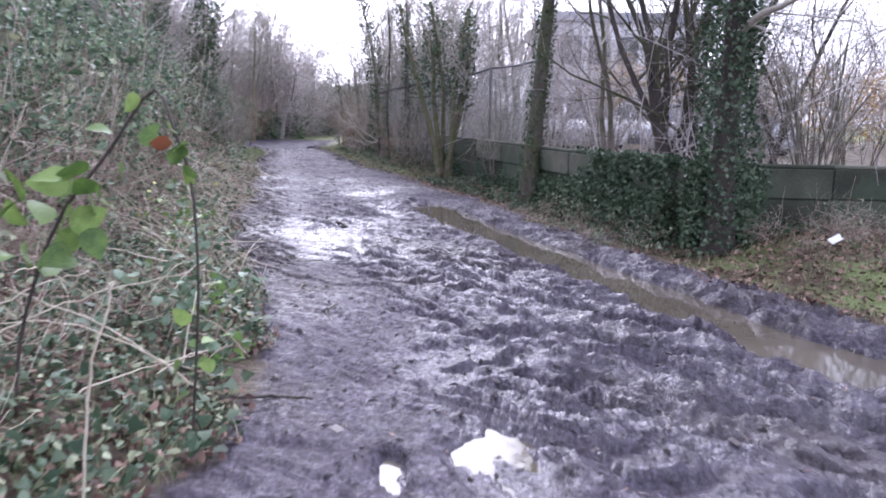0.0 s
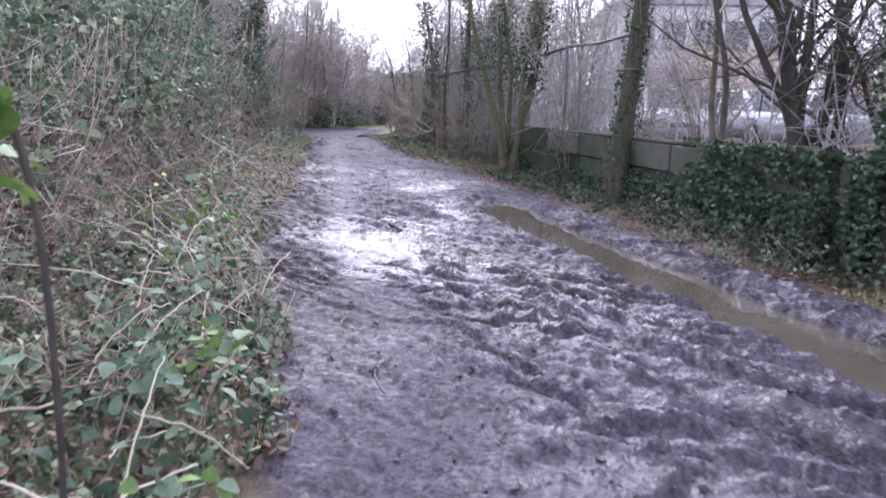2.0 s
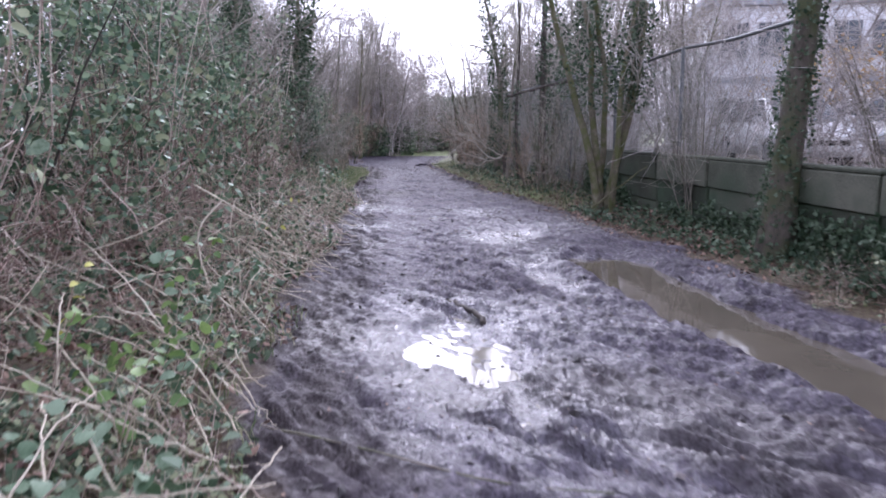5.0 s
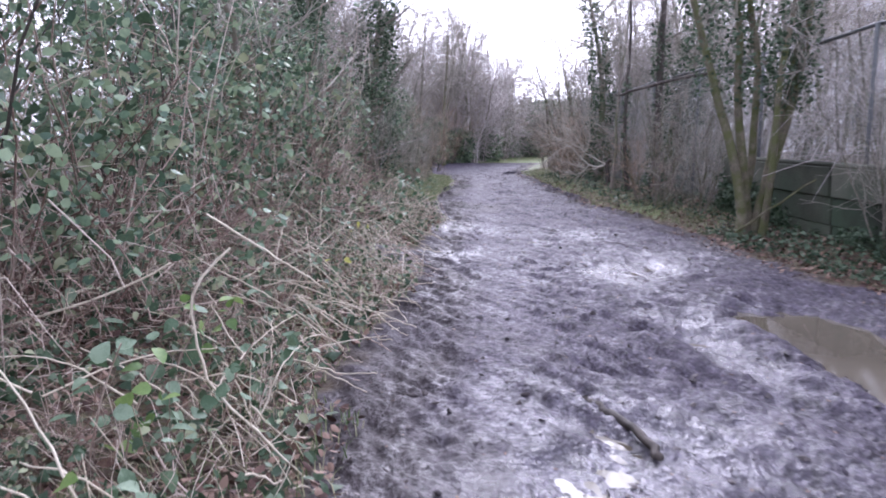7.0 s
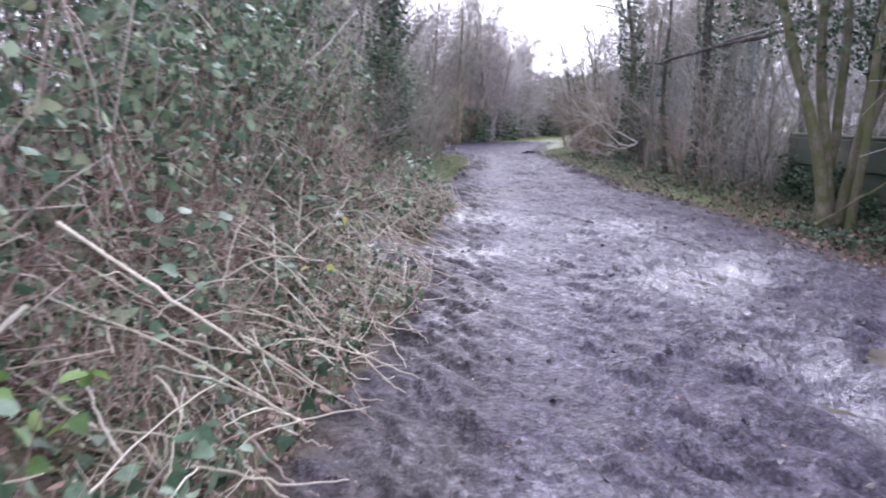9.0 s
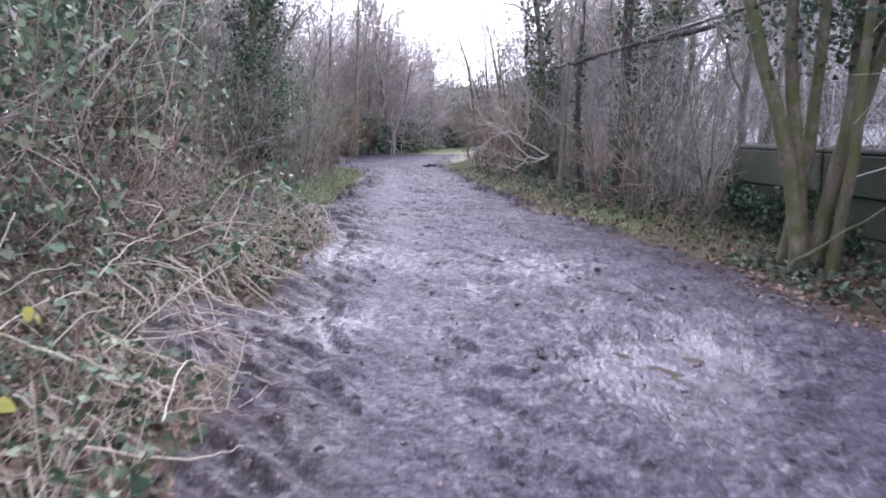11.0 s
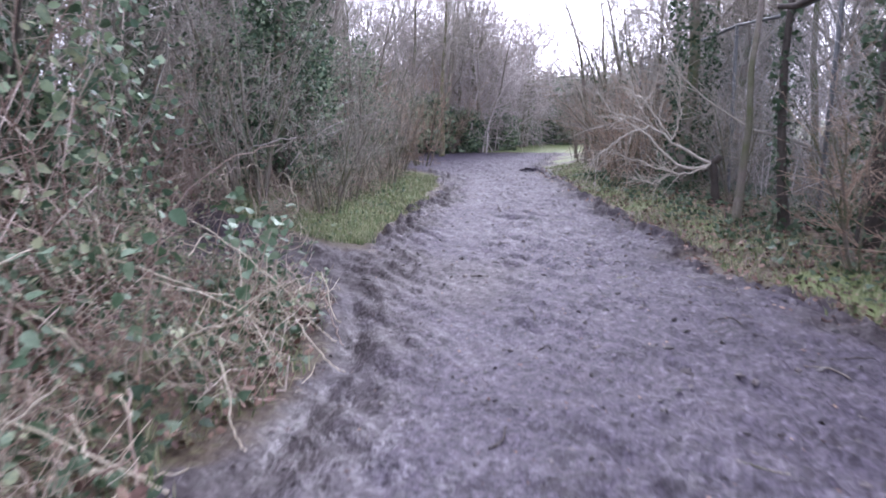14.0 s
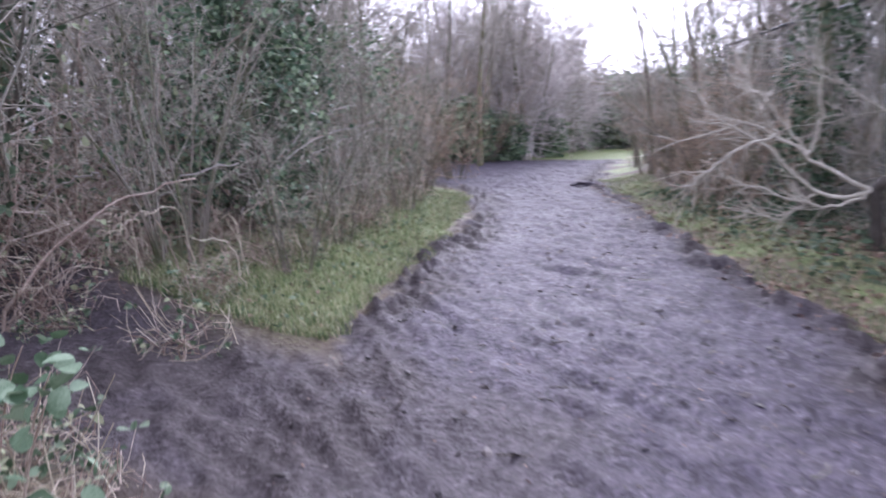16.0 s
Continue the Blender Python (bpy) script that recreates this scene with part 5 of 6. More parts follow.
def car(x, y, turn, paint, label):
    t = empty("parked_car", label, "car", "cars in the car park", pose(x, y, soil(x, y), 0, 0, turn))
    bm = bmesh.new()
    prof = [(-2.02, 0.22), (-2.08, 0.5), (-2.0, 0.7), (-1.15, 0.9), (1.95, 0.93), (2.05, 0.6), (2.0, 0.22)]
    lo = [bm.verts.new((-0.86, a, b)) for a, b in prof]
    hi = [bm.verts.new((0.86, a, b)) for a, b in prof]
    bm.faces.new(lo)
    bm.faces.new(hi[::-1])
    for i in range(len(prof)):
        j = (i + 1) % len(prof)
        bm.faces.new([lo[j], lo[i], hi[i], hi[j]])
    bmesh.ops.bevel(bm, geom=bm.edges[:], offset=0.06, segments=2, affect="EDGES")
    bmesh.ops.recalc_face_normals(bm, faces=bm.faces)
    part("body", bm, paint, t)
    bm = bmesh.new()
    b0, b1, t0, t1 = -1.2, 1.95, -0.4, 1.5
    vs = [bm.verts.new(p) for p in [(-0.8, b0, 0.88), (0.8, b0, 0.88), (0.8, b1, 0.88), (-0.8, b1, 0.88), (-0.6, t0, 1.45), (0.6, t0, 1.45), (0.6, t1, 1.45), (-0.6, t1, 1.45)]]
    for f in [(0, 1, 5, 4), (1, 2, 6, 5), (2, 3, 7, 6), (3, 0, 4, 7), (4, 5, 6, 7)]:
        bm.faces.new([vs[i] for i in f])
    bmesh.ops.bevel(bm, geom=bm.edges[:], offset=0.04, segments=2, affect="EDGES")
    part("cabin", bm, paint, t)

    def lerp4(p, q, r, s, m=0.09):
        P = [Vector(v) for v in (p, q, r, s)]
        mid = sum(P, Vector()) / 4
        return [v + (mid - v) * m for v in P]

    part("windscreen", slab(lerp4((-0.8, b0, 0.9), (0.8, b0, 0.9), (0.6, t0, 1.45), (-0.6, t0, 1.45))), GLASS, t, smooth=False)
    part("rear_window", slab(lerp4((0.8, b1, 0.9), (-0.8, b1, 0.9), (-0.6, t1, 1.45), (0.6, t1, 1.45))), GLASS, t, smooth=False)
    for sx in (-1, 1):
        for ya, yb, ta, tb in ((b0 + 0.15, 0.45, t0 + 0.1, 0.45), (0.5, b1 - 0.2, 0.5, t1 - 0.1)):
            q = [(sx * 0.8, ya, 0.92), (sx * 0.8, yb, 0.92), (sx * 0.605, tb, 1.43), (sx * 0.605, ta, 1.43)]
            part("side_window", slab(lerp4(*(q if sx > 0 else q[::-1]), 0.07)), GLASS, t, smooth=False)
        h = box_part("headlight", LAMP, t, sx * 0.62 - 0.17, sx * 0.62 + 0.17, -2.1, -1.98, 0.56, 0.7, 0.03)
        h = box_part("mirror", paint, t, sx * 0.95 - 0.1, sx * 0.95 + 0.1, -0.95, -0.85, 0.92, 1.05, 0.03)
        for wy in (-1.3, 1.25):
            buf = Buf()
            tubes(buf, [[(sx * 0.68, wy, 0.31), (sx * 0.7, wy, 0.31), (sx * 0.86, wy, 0.31), (sx * 0.88, wy, 0.31)]], [[0.28, 0.31, 0.31, 0.28]], 20)
            w = part("wheel", buf, TYRE, t)
            buf = Buf()
            tubes(buf, [[(sx * 0.8, wy, 0.31), (sx * 0.885, wy, 0.31), (sx * 0.89, wy, 0.31)]], [[0.19, 0.19, 0.15]], 14)
            part("rim", buf, ALLOY, w)
    box_part("grille", TYRE, t, -0.4, 0.4, -2.1, -2.02, 0.45, 0.56, 0.01)
    box_part("number_plate", PLATE, t, -0.26, 0.26, -2.12, -2.09, 0.34, 0.45, 0.004)


car(4.1, 21.9, 6, plain("white_car_paint", (0.78, 0.78, 0.78), 0.22), "white parked hatchback seen through the fence")
car(6.5, 21.6, 14, plain("silver_car_paint", (0.45, 0.47, 0.5), 0.25, 0.3), "silver parked hatchback behind the wall")
car(8.9, 21.8, 10, plain("pale_blue_car_paint", (0.6, 0.68, 0.74), 0.22), "pale blue parked hatchback behind the trees")


def building():
    x0, x1, y0, y1, top = 5.1, 12.8, 36.0, 46.0, 6.8
    z0 = soil(9, 36) - 0.3
    t = empty("flat_roofed_building", "pale two-storey flat-roofed building beyond the car park", "building")
    box_part("wall", RENDERED, t, x0, x1, y0, y1, z0, top - 0.5, 0.03)
    box_part("roof", FASCIA, t, x0 - 0.25, x1 + 0.25, y0 - 0.25, y1 + 0.25, top - 0.495, top, 0.04)
    for zf in (z0 + 0.9, z0 + 3.9):
        for k in range(5):
            xa = x0 + 0.45 + k * 1.42
            w = box_part("window", FRAME, t, xa, xa + 1.15, y0 - 0.06, y0 - 0.005, zf, zf + 1.5, 0.01)
            for p in range(2):
                box_part("pane", GLASS, w, xa + 0.06 + p * 0.53, xa + 0.56 + p * 0.53, y0 - 0.075, y0 - 0.062, zf + 0.07, zf + 1.43, 0.0)
        for k in range(5):  # the side towards the path
            ya = y0 + 0.9 + k * 1.75
            w = box_part("window", FRAME, t, x0 - 0.06, x0 - 0.005, ya, ya + 1.15, zf, zf + 1.5, 0.01)
            for p in range(2):
                box_part("pane", GLASS, w, x0 - 0.075, x0 - 0.062, ya + 0.06 + p * 0.53, ya + 0.56 + p * 0.53, zf + 0.07, zf + 1.43, 0.0)
    box_part("string_course", FASCIA, t, x0 - 0.05, x1 + 0.05, y0 - 0.05, y1 + 0.05, z0 + 2.95, z0 + 3.2, 0.02)


building()


def beech_hedge():
    r = np.random.default_rng(400)
    t = empty("beech_hedge", "russet-leaved winter beech hedge behind the cars", "hedge")
    n = 100
    x = r.uniform(6.0, 22.0, n)
    y = 26.8 + r.normal(0, 0.2, n)
    P = grow(r, np.stack([x, y, base_height(x, y) - 0.05], 1), np.stack([r.normal(0, 0.2, n), r.normal(0, 0.1, n), np.ones(n)], 1), np.full(n, 3.1), 6, 0.08, 0)
    R = np.full((n, 1), 0.02) * np.linspace(1, 0.4, 6)[None]
    buf = Buf()
    tubes(buf, P, R, 3)
    tagged(part("trunk", buf, BARK, t), kind="stuff")
    at, _, _ = along(r, P, R, 8000, 0.2, 1)
    at = at + r.normal(0, 0.22, at.shape)
    buf = Buf()
    leaves(buf, r, at, r.uniform(0.08, 0.14, len(at)), 0.3, 0.7)
    part("foliage", buf, material("russet_beech_leaves", [(0.36, 0.18, 0.04), (0.55, 0.33, 0.07), (0.66, 0.46, 0.12)], 0.6, 5, 40, 0.1, 0.003, 0.3, island=0.6, trans=0.2), t)


beech_hedge()


# ---- single plants and dead wood that stand out ----
def bent(points, n=14):
    """A smooth line through a few points."""
    p = np.asarray(points, float)
    t = np.linspace(0, len(p) - 1, n)
    out = []
    for a in t:
        i = min(int(a), len(p) - 2)
        f = a - i
        p0, p1, p2, p3 = p[max(i - 1, 0)], p[i], p[i + 1], p[min(i + 2, len(p) - 1)]
        out.append(0.5 * (2 * p1 + (p2 - p0) * f + (2 * p0 - 5 * p1 + 4 * p2 - p3) * f * f + (3 * p1 - p0 - 3 * p2 + p3) * f**3))
    return np.array(out)


def stick(name, label, points, r0, r1, mat, category="stick", rough=0.0, seed=1, sides=6):
    """One stick or stalk as a thing of its own."""
    P = bent(points)
    g = np.random.default_rng(seed)
    P = P + g.normal(0, rough, P.shape)
    buf = Buf()
    tubes(buf, P[None], (np.linspace(r0, r1, len(P)) * g.uniform(0.85, 1.15, len(P)))[None], sides)
    return tagged(part(name, buf, mat), label, category)


def on_mud(points, lift=0.012):
    return [(x, y, float(height(x, y)[0]) + lift) for x, y in points]


def lying(points, lift):
    """A straight lie over the lumps between two ends."""
    (xa, ya), (xb, yb) = points[0], points[-1]
    z = max(float(height(xa + (xb - xa) * f, ya + (yb - ya) * f)[0]) for f in (0.1, 0.3, 0.5, 0.7, 0.9))
    return [(x, y, z + lift) for x, y in points]


stick("log", "short dark wet log lying on the mud", lying([(-1.95, 11.38), (-1.8, 11.2), (-1.62, 10.92), (-1.5, 10.66)], -0.02), 0.031, 0.02, BARK_DARK, "log", 0.009, 3, 9)
stick("dead_stick", "thin dark stick across the path's edge", lying([(-1.28, 3.78), (-1.0, 3.83), (-0.74, 3.82)], 0.0), 0.012, 0.008, BARK_DARK, rough=0.004)
for k, pts in enumerate([[(-2.75, 7.35), (-2.3, 7.42), (-1.85, 7.38)], [(-2.5, 8.4), (-1.9, 8.25), (-1.2, 8.0), (-0.68, 7.8)], [(-1.4, 6.95), (-1.42, 6.8), (-1.22, 6.62)], [(-0.95, 6.1), (-1.0, 5.8), (-0.9, 5.55)]]):
    stick("dead_twig", "thin wet twig lying on the mud", on_mud(pts), 0.007, 0.003, BARK, rough=0.004, seed=10 + k)
g = np.random.default_rng(70)
for k in range(46):
    y = g.uniform(13.5, 27)
    x = float(left(y)) + g.uniform(0.3, 1.0) * (float(right(y)) - float(left(y))) * 0.9
    a, ln = g.uniform(0, math.pi), g.uniform(0.06, 0.28)
    stick("dead_twig", "small dark twig trodden into the mud", on_mud([(x, y), (x + ln * 0.5 * math.cos(a), y + ln * 0.5 * math.sin(a) + 0.01), (x + ln * math.cos(a + 0.2), y + ln * math.sin(a + 0.2))], 0.006), 0.006, 0.003, BARK_DARK if k % 3 else BARK, rough=0.002, seed=100 + k, sides=4)
for k in range(150):  # pale broken stalks in the brambles
    y = g.uniform(3.0, 21.0)
    x = float(left(y)) - g.uniform(0.0, 1.3)
    a, ln, up = g.uniform(0, 2 * math.pi), g.uniform(0.25, 1.0), g.uniform(-0.15, 0.7)
    z = soil(x, y) + g.uniform(0.02, 0.25) + 0.25 * (float(left(y)) - x)
    dx, dy = ln * math.cos(a), ln * math.sin(a)
    if x + dx > float(left(y)) + 0.15:
        dx = -dx
    stick("dead_stalk", "pale broken bramble stalk in the undergrowth", [(x, y, z - 0.1), (x + dx * 0.5, y + dy * 0.5, z + up * 0.5 * ln + g.normal(0, 0.03)), (x + dx, y + dy, z + up * ln)], 0.006, 0.003, STRAW, rough=0.004, seed=200 + k, sides=5)
for k in range(110):  # broken canes lying over the path's edge
    y = g.uniform(7.0, 21.0)
    x = float(left(y)) - g.uniform(-0.18, 0.5)
    a, ln = g.uniform(-0.9, 0.9), g.uniform(0.2, 0.75)
    ends = [(x - ln * 0.6 * math.cos(a), y - ln * 0.6 * math.sin(a)), (x, y), (x + ln * 0.4 * math.cos(a), y + ln * 0.4 * math.sin(a))]
    z = [float(height(*e)[0]) for e in ends]
    stick("dead_stalk", "broken cane lying over the muddy edge", [(*ends[0], z[0] + g.uniform(0.05, 0.35)), (*ends[1], z[1] + g.uniform(0.03, 0.1)), (*ends[2], z[2] + 0.01)], 0.006, 0.003, STRAW if k % 3 else CANE, rough=0.006, seed=700 + k, sides=4)
for k in range(70):  # dead stems arching over the grass
    y = g.uniform(23.6, 31.0)
    x = float(left(y)) - g.uniform(0.7, 2.6)
    a, ln = g.uniform(0, 2 * math.pi), g.uniform(0.5, 1.3)
    z = soil(x, y)
    dx, dy = 0.6 * ln * math.cos(a), 0.6 * ln * math.sin(a)
    if x + dx > float(left(y)) - 0.1:
        dx = -dx
    stick("dead_stalk", "pale dead stem arching over the grass verge", [(x, y, z - 0.05), (x + dx * 0.35, y + dy * 0.35, z + ln * 0.55), (x + dx, y + dy, z + ln * g.uniform(0.3, 0.85))], 0.008, 0.003, STRAW if k % 3 else CANE, rough=0.012, seed=900 + k, sides=4)
for k in range(34):  # grey limbs leaning through the edge of the wood
    y = g.uniform(22.8, 31.0)
    x = float(left(y)) - g.uniform(2.0, 4.2)
    a, ln = g.uniform(-1.2, 1.9), g.uniform(1.1, 2.4)
    z, rise = soil(x, y), g.uniform(0.35, 0.9)
    dx, dy = ln * math.cos(a), ln * math.sin(a)
    if x + dx > float(left(y)) - 0.6:
        dx = -dx
    stick("dead_branch", "bare grey-brown limb leaning through the undergrowth", [(x, y, z - 0.05), (x + dx * 0.25, y + dy * 0.25, z + ln * rise * 0.5), (x + dx * 0.65, y + dy * 0.65, z + ln * rise * 0.9), (x + dx, y + dy, z + ln * rise)], 0.016, 0.005, CANE if k % 2 else TWIG_PALE, "branch", 0.02, 1100 + k, 5)
stick("dead_stalk", "long pale curved stalk at the bramble's edge", [(-3.62, 10.3, 0.84), (-3.77, 10.2, 0.64), (-3.78, 10.2, 0.42), (-3.72, 10.2, 0.2), (-3.58, 10.2, 0.02), (-3.36, 10.2, -0.13)], 0.008, 0.006, STRAW, rough=0.004)
stick("dead_stalk", "long straight pale stalk leaning on the brambles", [(-4.23, 11.0, 0.92), (-3.85, 11.0, 0.72), (-3.45, 11.0, 0.5)], 0.008, 0.005, STRAW, rough=0.003)
stick("dead_stalk", "long pale stalk lying through the brambles", [(-5.2, 10.3, 0.3), (-4.6, 10.6, 0.5), (-4.35, 10.8, 0.65)], 0.009, 0.006, STRAW, rough=0.003)
stick("dead_stalk", "long upright pale stalk among the ivy", [(-1.36, 2.4, -0.1), (-1.29, 2.4, 0.5), (-1.17, 2.4, 0.92)], 0.006, 0.004, STRAW, rough=0.003)


def arching_cane():
    """The bent-over cane by the path, with its large leaves."""
    t = empty("arching_bramble_cane", "tall bent-over bramble cane with large green leaves", "bramble")
    r = np.random.default_rng(77)
    pts = [(-2.1, 3.2, -0.05), (-2.0, 3.15, 0.45), (-1.76, 3.1, 1.0), (-1.5, 3.1, 1.33), (-1.28, 3.1, 1.61), (-1.19, 3.1, 1.42), (-1.13, 3.1, 1.19), (-1.12, 3.1, 0.75), (-1.16, 3.12, 0.3), (-1.2, 3.15, -0.05)]
    P = bent(pts, 30)
    buf = Buf()
    tubes(buf, P[None], np.linspace(0.0095, 0.006, 30)[None], 7)
    part("cane", buf, BARK_DARK, t)
    spots = [(-1.3, 3.0, 1.45, 0.1), (-1.68, 2.95, 1.05, 0.16), (-1.88, 2.95, 0.88, 0.15), (-1.58, 2.98, 1.25, 0.14), (-1.62, 3.05, 1.18, 0.15), (-1.5, 3.0, 1.2, 0.13), (-1.78, 3.0, 1.1, 0.15), (-1.7, 3.0, 0.9, 0.16), (-1.52, 3.02, 1.02, 0.14), (-1.95, 3.0, 1.0, 0.14), (-1.2, 3.05, 1.42, 0.08), (-1.14, 3.05, 1.32, 0.09), (-1.12, 3.05, 1.25, 0.09), (-1.16, 3.08, 1.38, 0.08), (-1.4, 3.05, 1.3, 0.11), (-1.85, 3.05, 0.75, 0.13), (-1.13, 3.05, 0.5, 0.09), (-1.2, 3.0, 0.3, 0.11), (-1.05, 3.05, 0.35, 0.08)]
    near = material("fresh_bramble_leaf", [(0.07, 0.13, 0.03), (0.14, 0.23, 0.05), (0.23, 0.33, 0.09)], 0.6, 20, 120, 0.3, 0.003, 0.5, per_object=0.4, trans=0.3)
    for x, y, z, sz in spots * 2:
        buf = Buf()
        leaves(buf, r, np.array([[x, y, z]]) + r.normal(0, 0.045, (1, 3)), sz * 1.15, 0.35, 0.8, fine=True)
        part("leaf", buf, near, t)
    buf = Buf()
    leaves(buf, r, np.array([[-1.2, 3.08, 1.38]]), 0.1, 0.0, 0.9)
    part("leaf", buf, plain("dead_red_leaf", (0.3, 0.1, 0.045), 0.6), t, "withered red-brown leaf")


arching_cane()


def sprig(x, y, z, seed, n, size, label, mat):
    """A leafy bramble shoot leaning over the edge."""
    r = np.random.default_rng(seed)
    t = empty("bramble_shoot", label, "bramble", "leafy shoots at the path's edge")
    base = np.array([x - 0.25, y, soil(x - 0.25, y) - 0.02])
    P = bent([base, base * 0.5 + np.array([x, y, z + 0.15]) * 0.5, (x, y, z)], 10)
    buf = Buf()
    tubes(buf, P[None], np.linspace(0.006, 0.003, 10)[None], 5)
    part("cane", buf, CANE, t)
    for k in range(n):
        buf = Buf()
        c = P[g.integers(3, 10)] + r.normal(0, size * 0.9, 3) * np.array([1, 1, 0.6])
        leaves(buf, r, c[None], size * r.uniform(0.7, 1.2), 0.7, 0.85, fine=True)
        part("leaf", buf, mat, t)


SHOOT = material("grey_green_bramble_leaf", [(0.065, 0.115, 0.06), (0.135, 0.2, 0.12), (0.23, 0.305, 0.205)], 0.58, 20, 120, 0.3, 0.003, 0.28, per_object=0.5, trans=0.2)
YELLOW = material("yellowing_leaf", [(0.42, 0.42, 0.08), (0.6, 0.58, 0.14), (0.72, 0.7, 0.25)], 0.45, 20, 120, 0.2, 0.003, 0.4, per_object=0.4, trans=0.3)
for k, (x, y, z) in enumerate([(-2.25, 6.3, 0.25), (-2.5, 6.9, 0.3), (-2.9, 8.3, 0.15), (-3.7, 9.6, 0.55), (-3.9, 10.4, 0.4), (-3.6, 9.9, 0.2), (-3.3, 9.2, 0.15), (-4.2, 11.5, 0.9), (-4.5, 12.3, 0.7), (-4.6, 13.4, 0.35), (-5.3, 15.6, 0.7), (-5.0, 16.9, 0.35), (-5.4, 18.2, 0.7), (-5.6, 19.2, 0.75), (-5.5, 20.0, 0.6), (-5.9, 20.6, 0.45), (-6.3, 21.0, 0.5), (-6.0, 21.1, 0.5), (-6.35, 21.4, 0.45), (-6.75, 21.6, 0.45), (-6.6, 21.2, 0.65), (-2.0, 5.6, 0.2), (-1.6, 4.4, 0.15), (-1.9, 5.0, 0.35)]):
    sprig(x, y, z, 500 + k, 16, 0.092, "bramble shoot with broad grey-green leaves", SHOOT)
FRESH = material("bright_green_bramble_leaf", [(0.10, 0.17, 0.05), (0.16, 0.26, 0.075), (0.24, 0.34, 0.11)], 0.5, 20, 120, 0.3, 0.003, 0.4, per_object=0.5, trans=0.3)
for k in range(22):
    y = g.uniform(3.6, 13.5)
    x = float(left(y)) - g.uniform(0.05, 0.9)
    sprig(x, y, soil(x, y) + g.uniform(0.2, 0.5) + 0.35 * (float(left(y)) - x), 550 + k, 12, 0.085, "low bramble shoot with fresh green leaves", FRESH if k % 2 else SHOOT)
sprig(-3.66, 8.65, 0.69, 540, 5, 0.07, "bramble shoot with yellowing leaves", YELLOW)
sprig(-4.45, 13.8, 0.55, 541, 5, 0.08, "bramble shoot with pale yellow leaves", YELLOW)


ASH = material("pale_grey_dead_bark", [(0.3, 0.27, 0.22), (0.48, 0.44, 0.37), (0.66, 0.62, 0.54)], 0.8, 8, 60, 0.4, 0.006, 0.25)


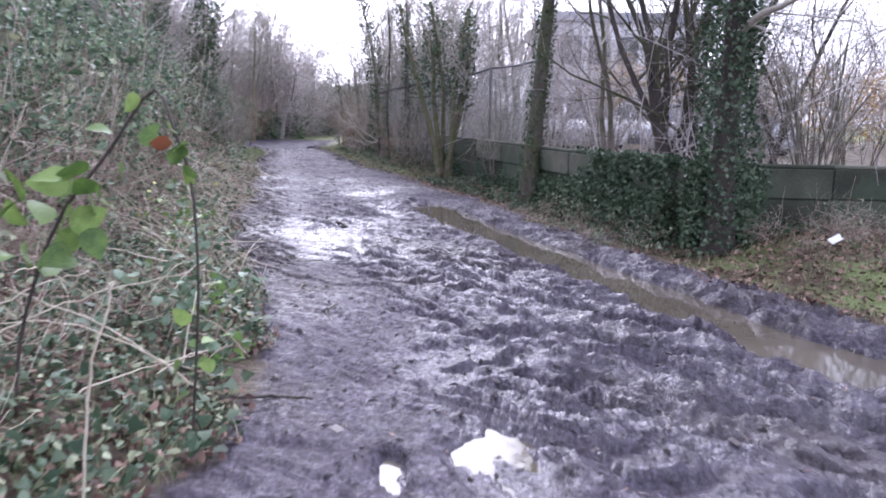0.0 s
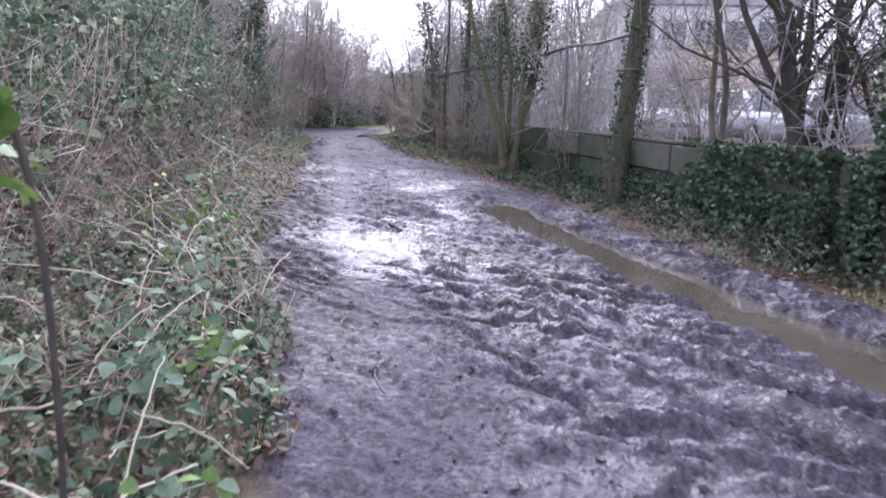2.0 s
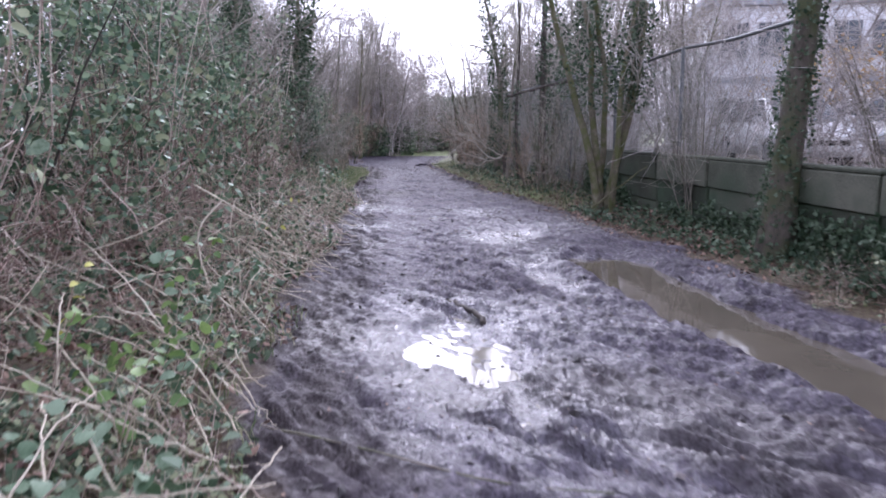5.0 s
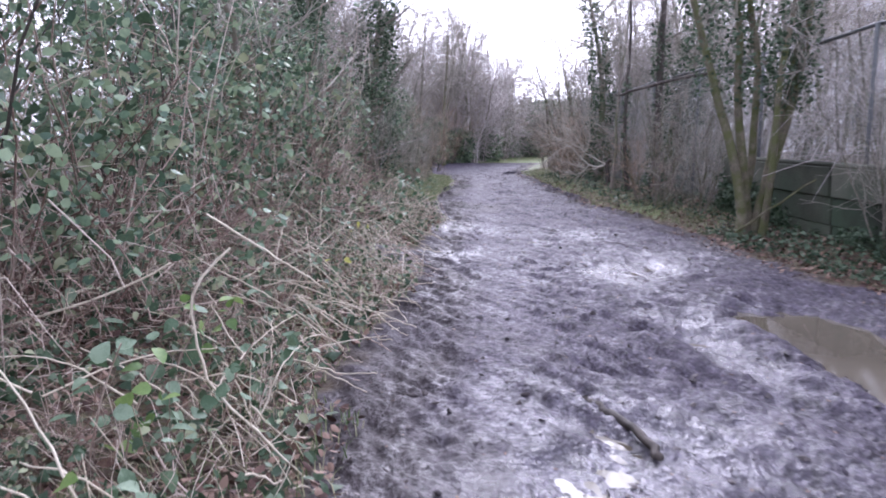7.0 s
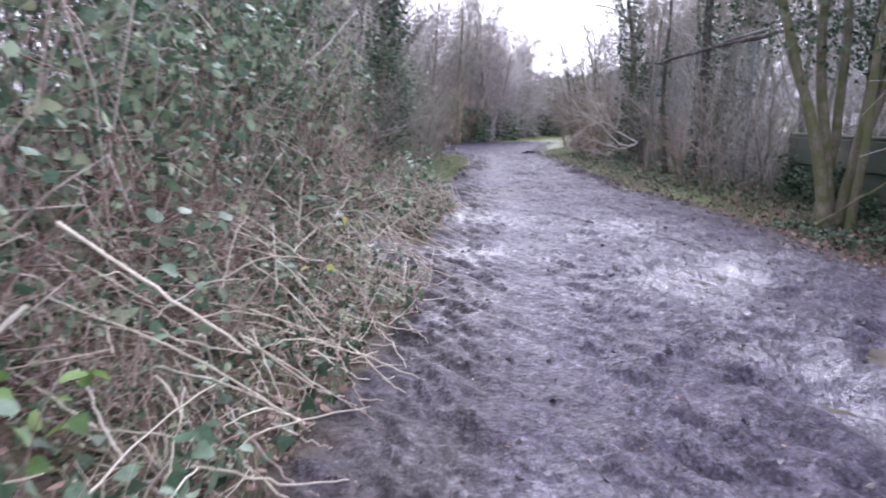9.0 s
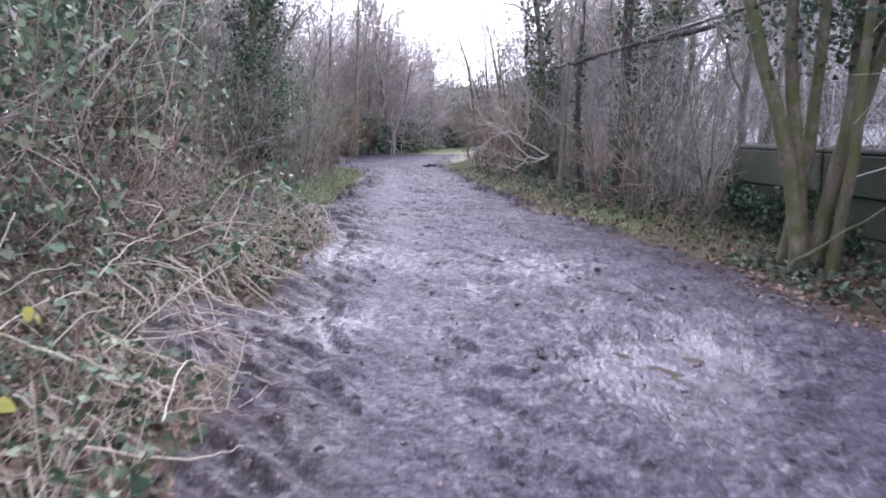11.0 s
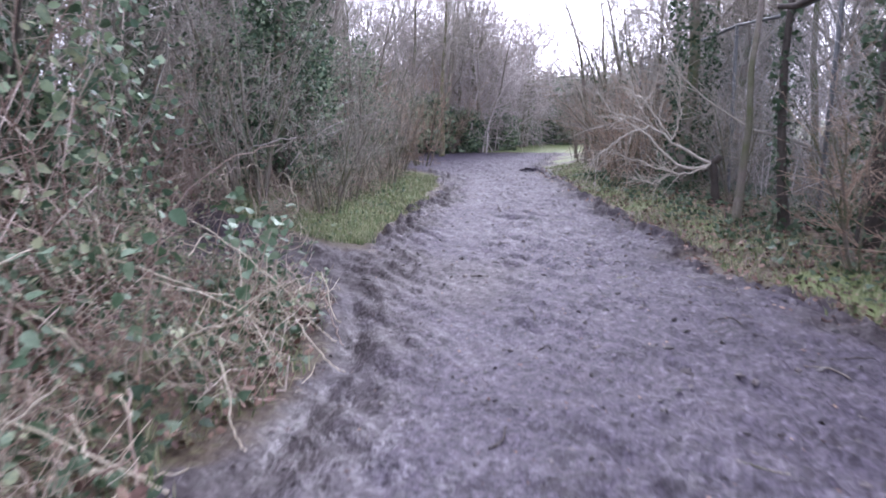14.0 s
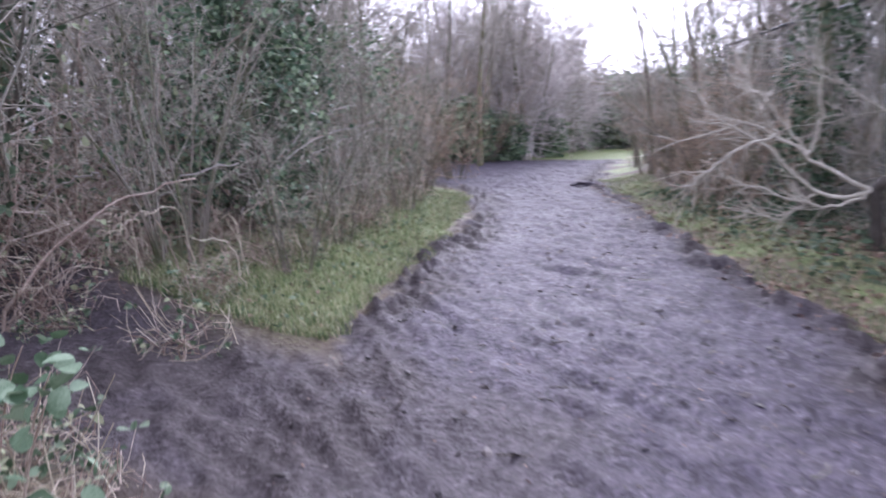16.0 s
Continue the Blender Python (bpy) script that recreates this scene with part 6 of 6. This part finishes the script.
def fallen_branch():
    """The grey branch broken off a short stump, fanned out on the verge."""
    t = empty("fallen_branch", "grey forked branch broken down onto the verge", "branch")
    r = np.random.default_rng(600)
    root, fork, high = (-2.62, 27.4, 0.6), (-3.5, 27.3, 1.15), (-3.2, 27.45, 0.95)
    lines = [[root, (-3.05, 27.35, 0.82), fork, (-3.9, 27.3, 1.25), (-4.65, 27.4, 1.0)], [root, (-3.1, 27.5, 0.55), (-3.6, 27.5, 1.05), (-4.0, 27.6, 1.3), (-4.35, 27.6, 1.68)], [fork, (-3.62, 27.3, 1.35), (-3.85, 27.3, 1.82)], [high, (-3.1, 27.5, 1.3), (-3.16, 27.5, 1.95)],
             [root, (-3.0, 27.2, 0.45), (-3.4, 27.1, 0.55), (-3.95, 27.0, 0.75)], [(-3.1, 27.5, 0.55), (-3.4, 27.6, 0.3), (-3.75, 27.6, 0.35)], [fork, (-3.9, 27.1, 1.0), (-4.3, 27.0, 0.65)], [high, (-3.6, 27.6, 1.5), (-3.75, 27.7, 1.6)]]
    mids = []
    for k, line in enumerate(lines):
        P = bent(line, 16)
        P[1:-1] += r.normal(0, 0.012, P[1:-1].shape)
        buf = Buf()
        tubes(buf, P[None], np.linspace(0.026 if k < 2 else 0.016, 0.006, 16)[None], 6)
        part("limb", buf, ASH, t)
        mids.append(P)
    M = np.stack(mids)
    at, d, _ = along(r, M, np.full(M.shape[:2], 0.01), 220, 0.25, 1)
    T = grow(r, at, d + r.normal(0, 0.5, d.shape), r.uniform(0.15, 0.6, 220), 4, 0.2, 0)
    buf = Buf()
    tubes(buf, T, np.full((220, 1), 0.0055) * np.linspace(1, 0.5, 4)[None], 3)
    tagged(part("twig_spray", buf, ASH, t), kind="stuff")


fallen_branch()
stick("stump", "short dark broken stump on the verge", [(-2.55, 27.4, 0.0), (-2.57, 27.4, 0.3), (-2.6, 27.4, 0.6), (-2.5, 27.4, 0.7)], 0.06, 0.05, BARK_DARK, "stump", 0.006, 9, 9)
stick("dead_branch", "long dark branch hung up in the trees by the fence", [(-2.3, 24.2, 2.3), (-1.5, 23.4, 2.45), (-0.6, 22.6, 2.6), (0.3, 21.9, 2.75)], 0.03, 0.045, BARK_DARK, "branch", 0.02, 12, 7)
stick("dead_branch", "pale leaning branch at the wall's end", [(-0.3, 18.3, -0.05), (0.15, 18.1, 0.35), (0.75, 17.9, 0.85), (1.3, 17.7, 1.35)], 0.02, 0.008, BARK_PALE, "branch", 0.01, 13, 6)


def heap():
    bm = bmesh.new()
    r = np.random.default_rng(33)
    bmesh.ops.create_icosphere(bm, subdivisions=4, radius=1, matrix=Matrix.Diagonal((0.3, 0.32, 0.13, 1)))
    for v in bm.verts:
        v.co *= 0.5 + 1.1 * float(fbm(v.co.x * 9 + 9, v.co.y * 9 + v.co.z * 14, 34))
    ob = part("mud_heap", bm, MUD, smooth=True)
    ob.matrix_basis = pose(-6.9, 36.3, soil(-6.9, 36.3) - 0.02)
    ob.data.attributes.new("path", "FLOAT", "POINT").data.foreach_set("value", np.ones(len(ob.data.vertices), np.float32))
    ob.data.attributes.new("wet", "FLOAT", "POINT").data.foreach_set("value", np.full(len(ob.data.vertices), 0.0, np.float32))
    tagged(ob, "low heap of churned dark mud at the bend", "mud")


heap()


def litter():
    x, y = 4.5, 7.9
    bm = slab([(0, 0, 0), (0.2, 0.03, 0.02), (0.22, 0.12, 0.05), (0.02, 0.1, 0.02)], 0.006)
    ob = part("paper_litter", bm, plain("crumpled_white_paper", (0.75, 0.75, 0.75), 0.7), smooth=False)
    ob.matrix_basis = pose(x, y, soil(x, y) + 0.06, 10, -8, 20)
    tagged(ob, "crumpled piece of white paper on the verge", "litter")


litter()
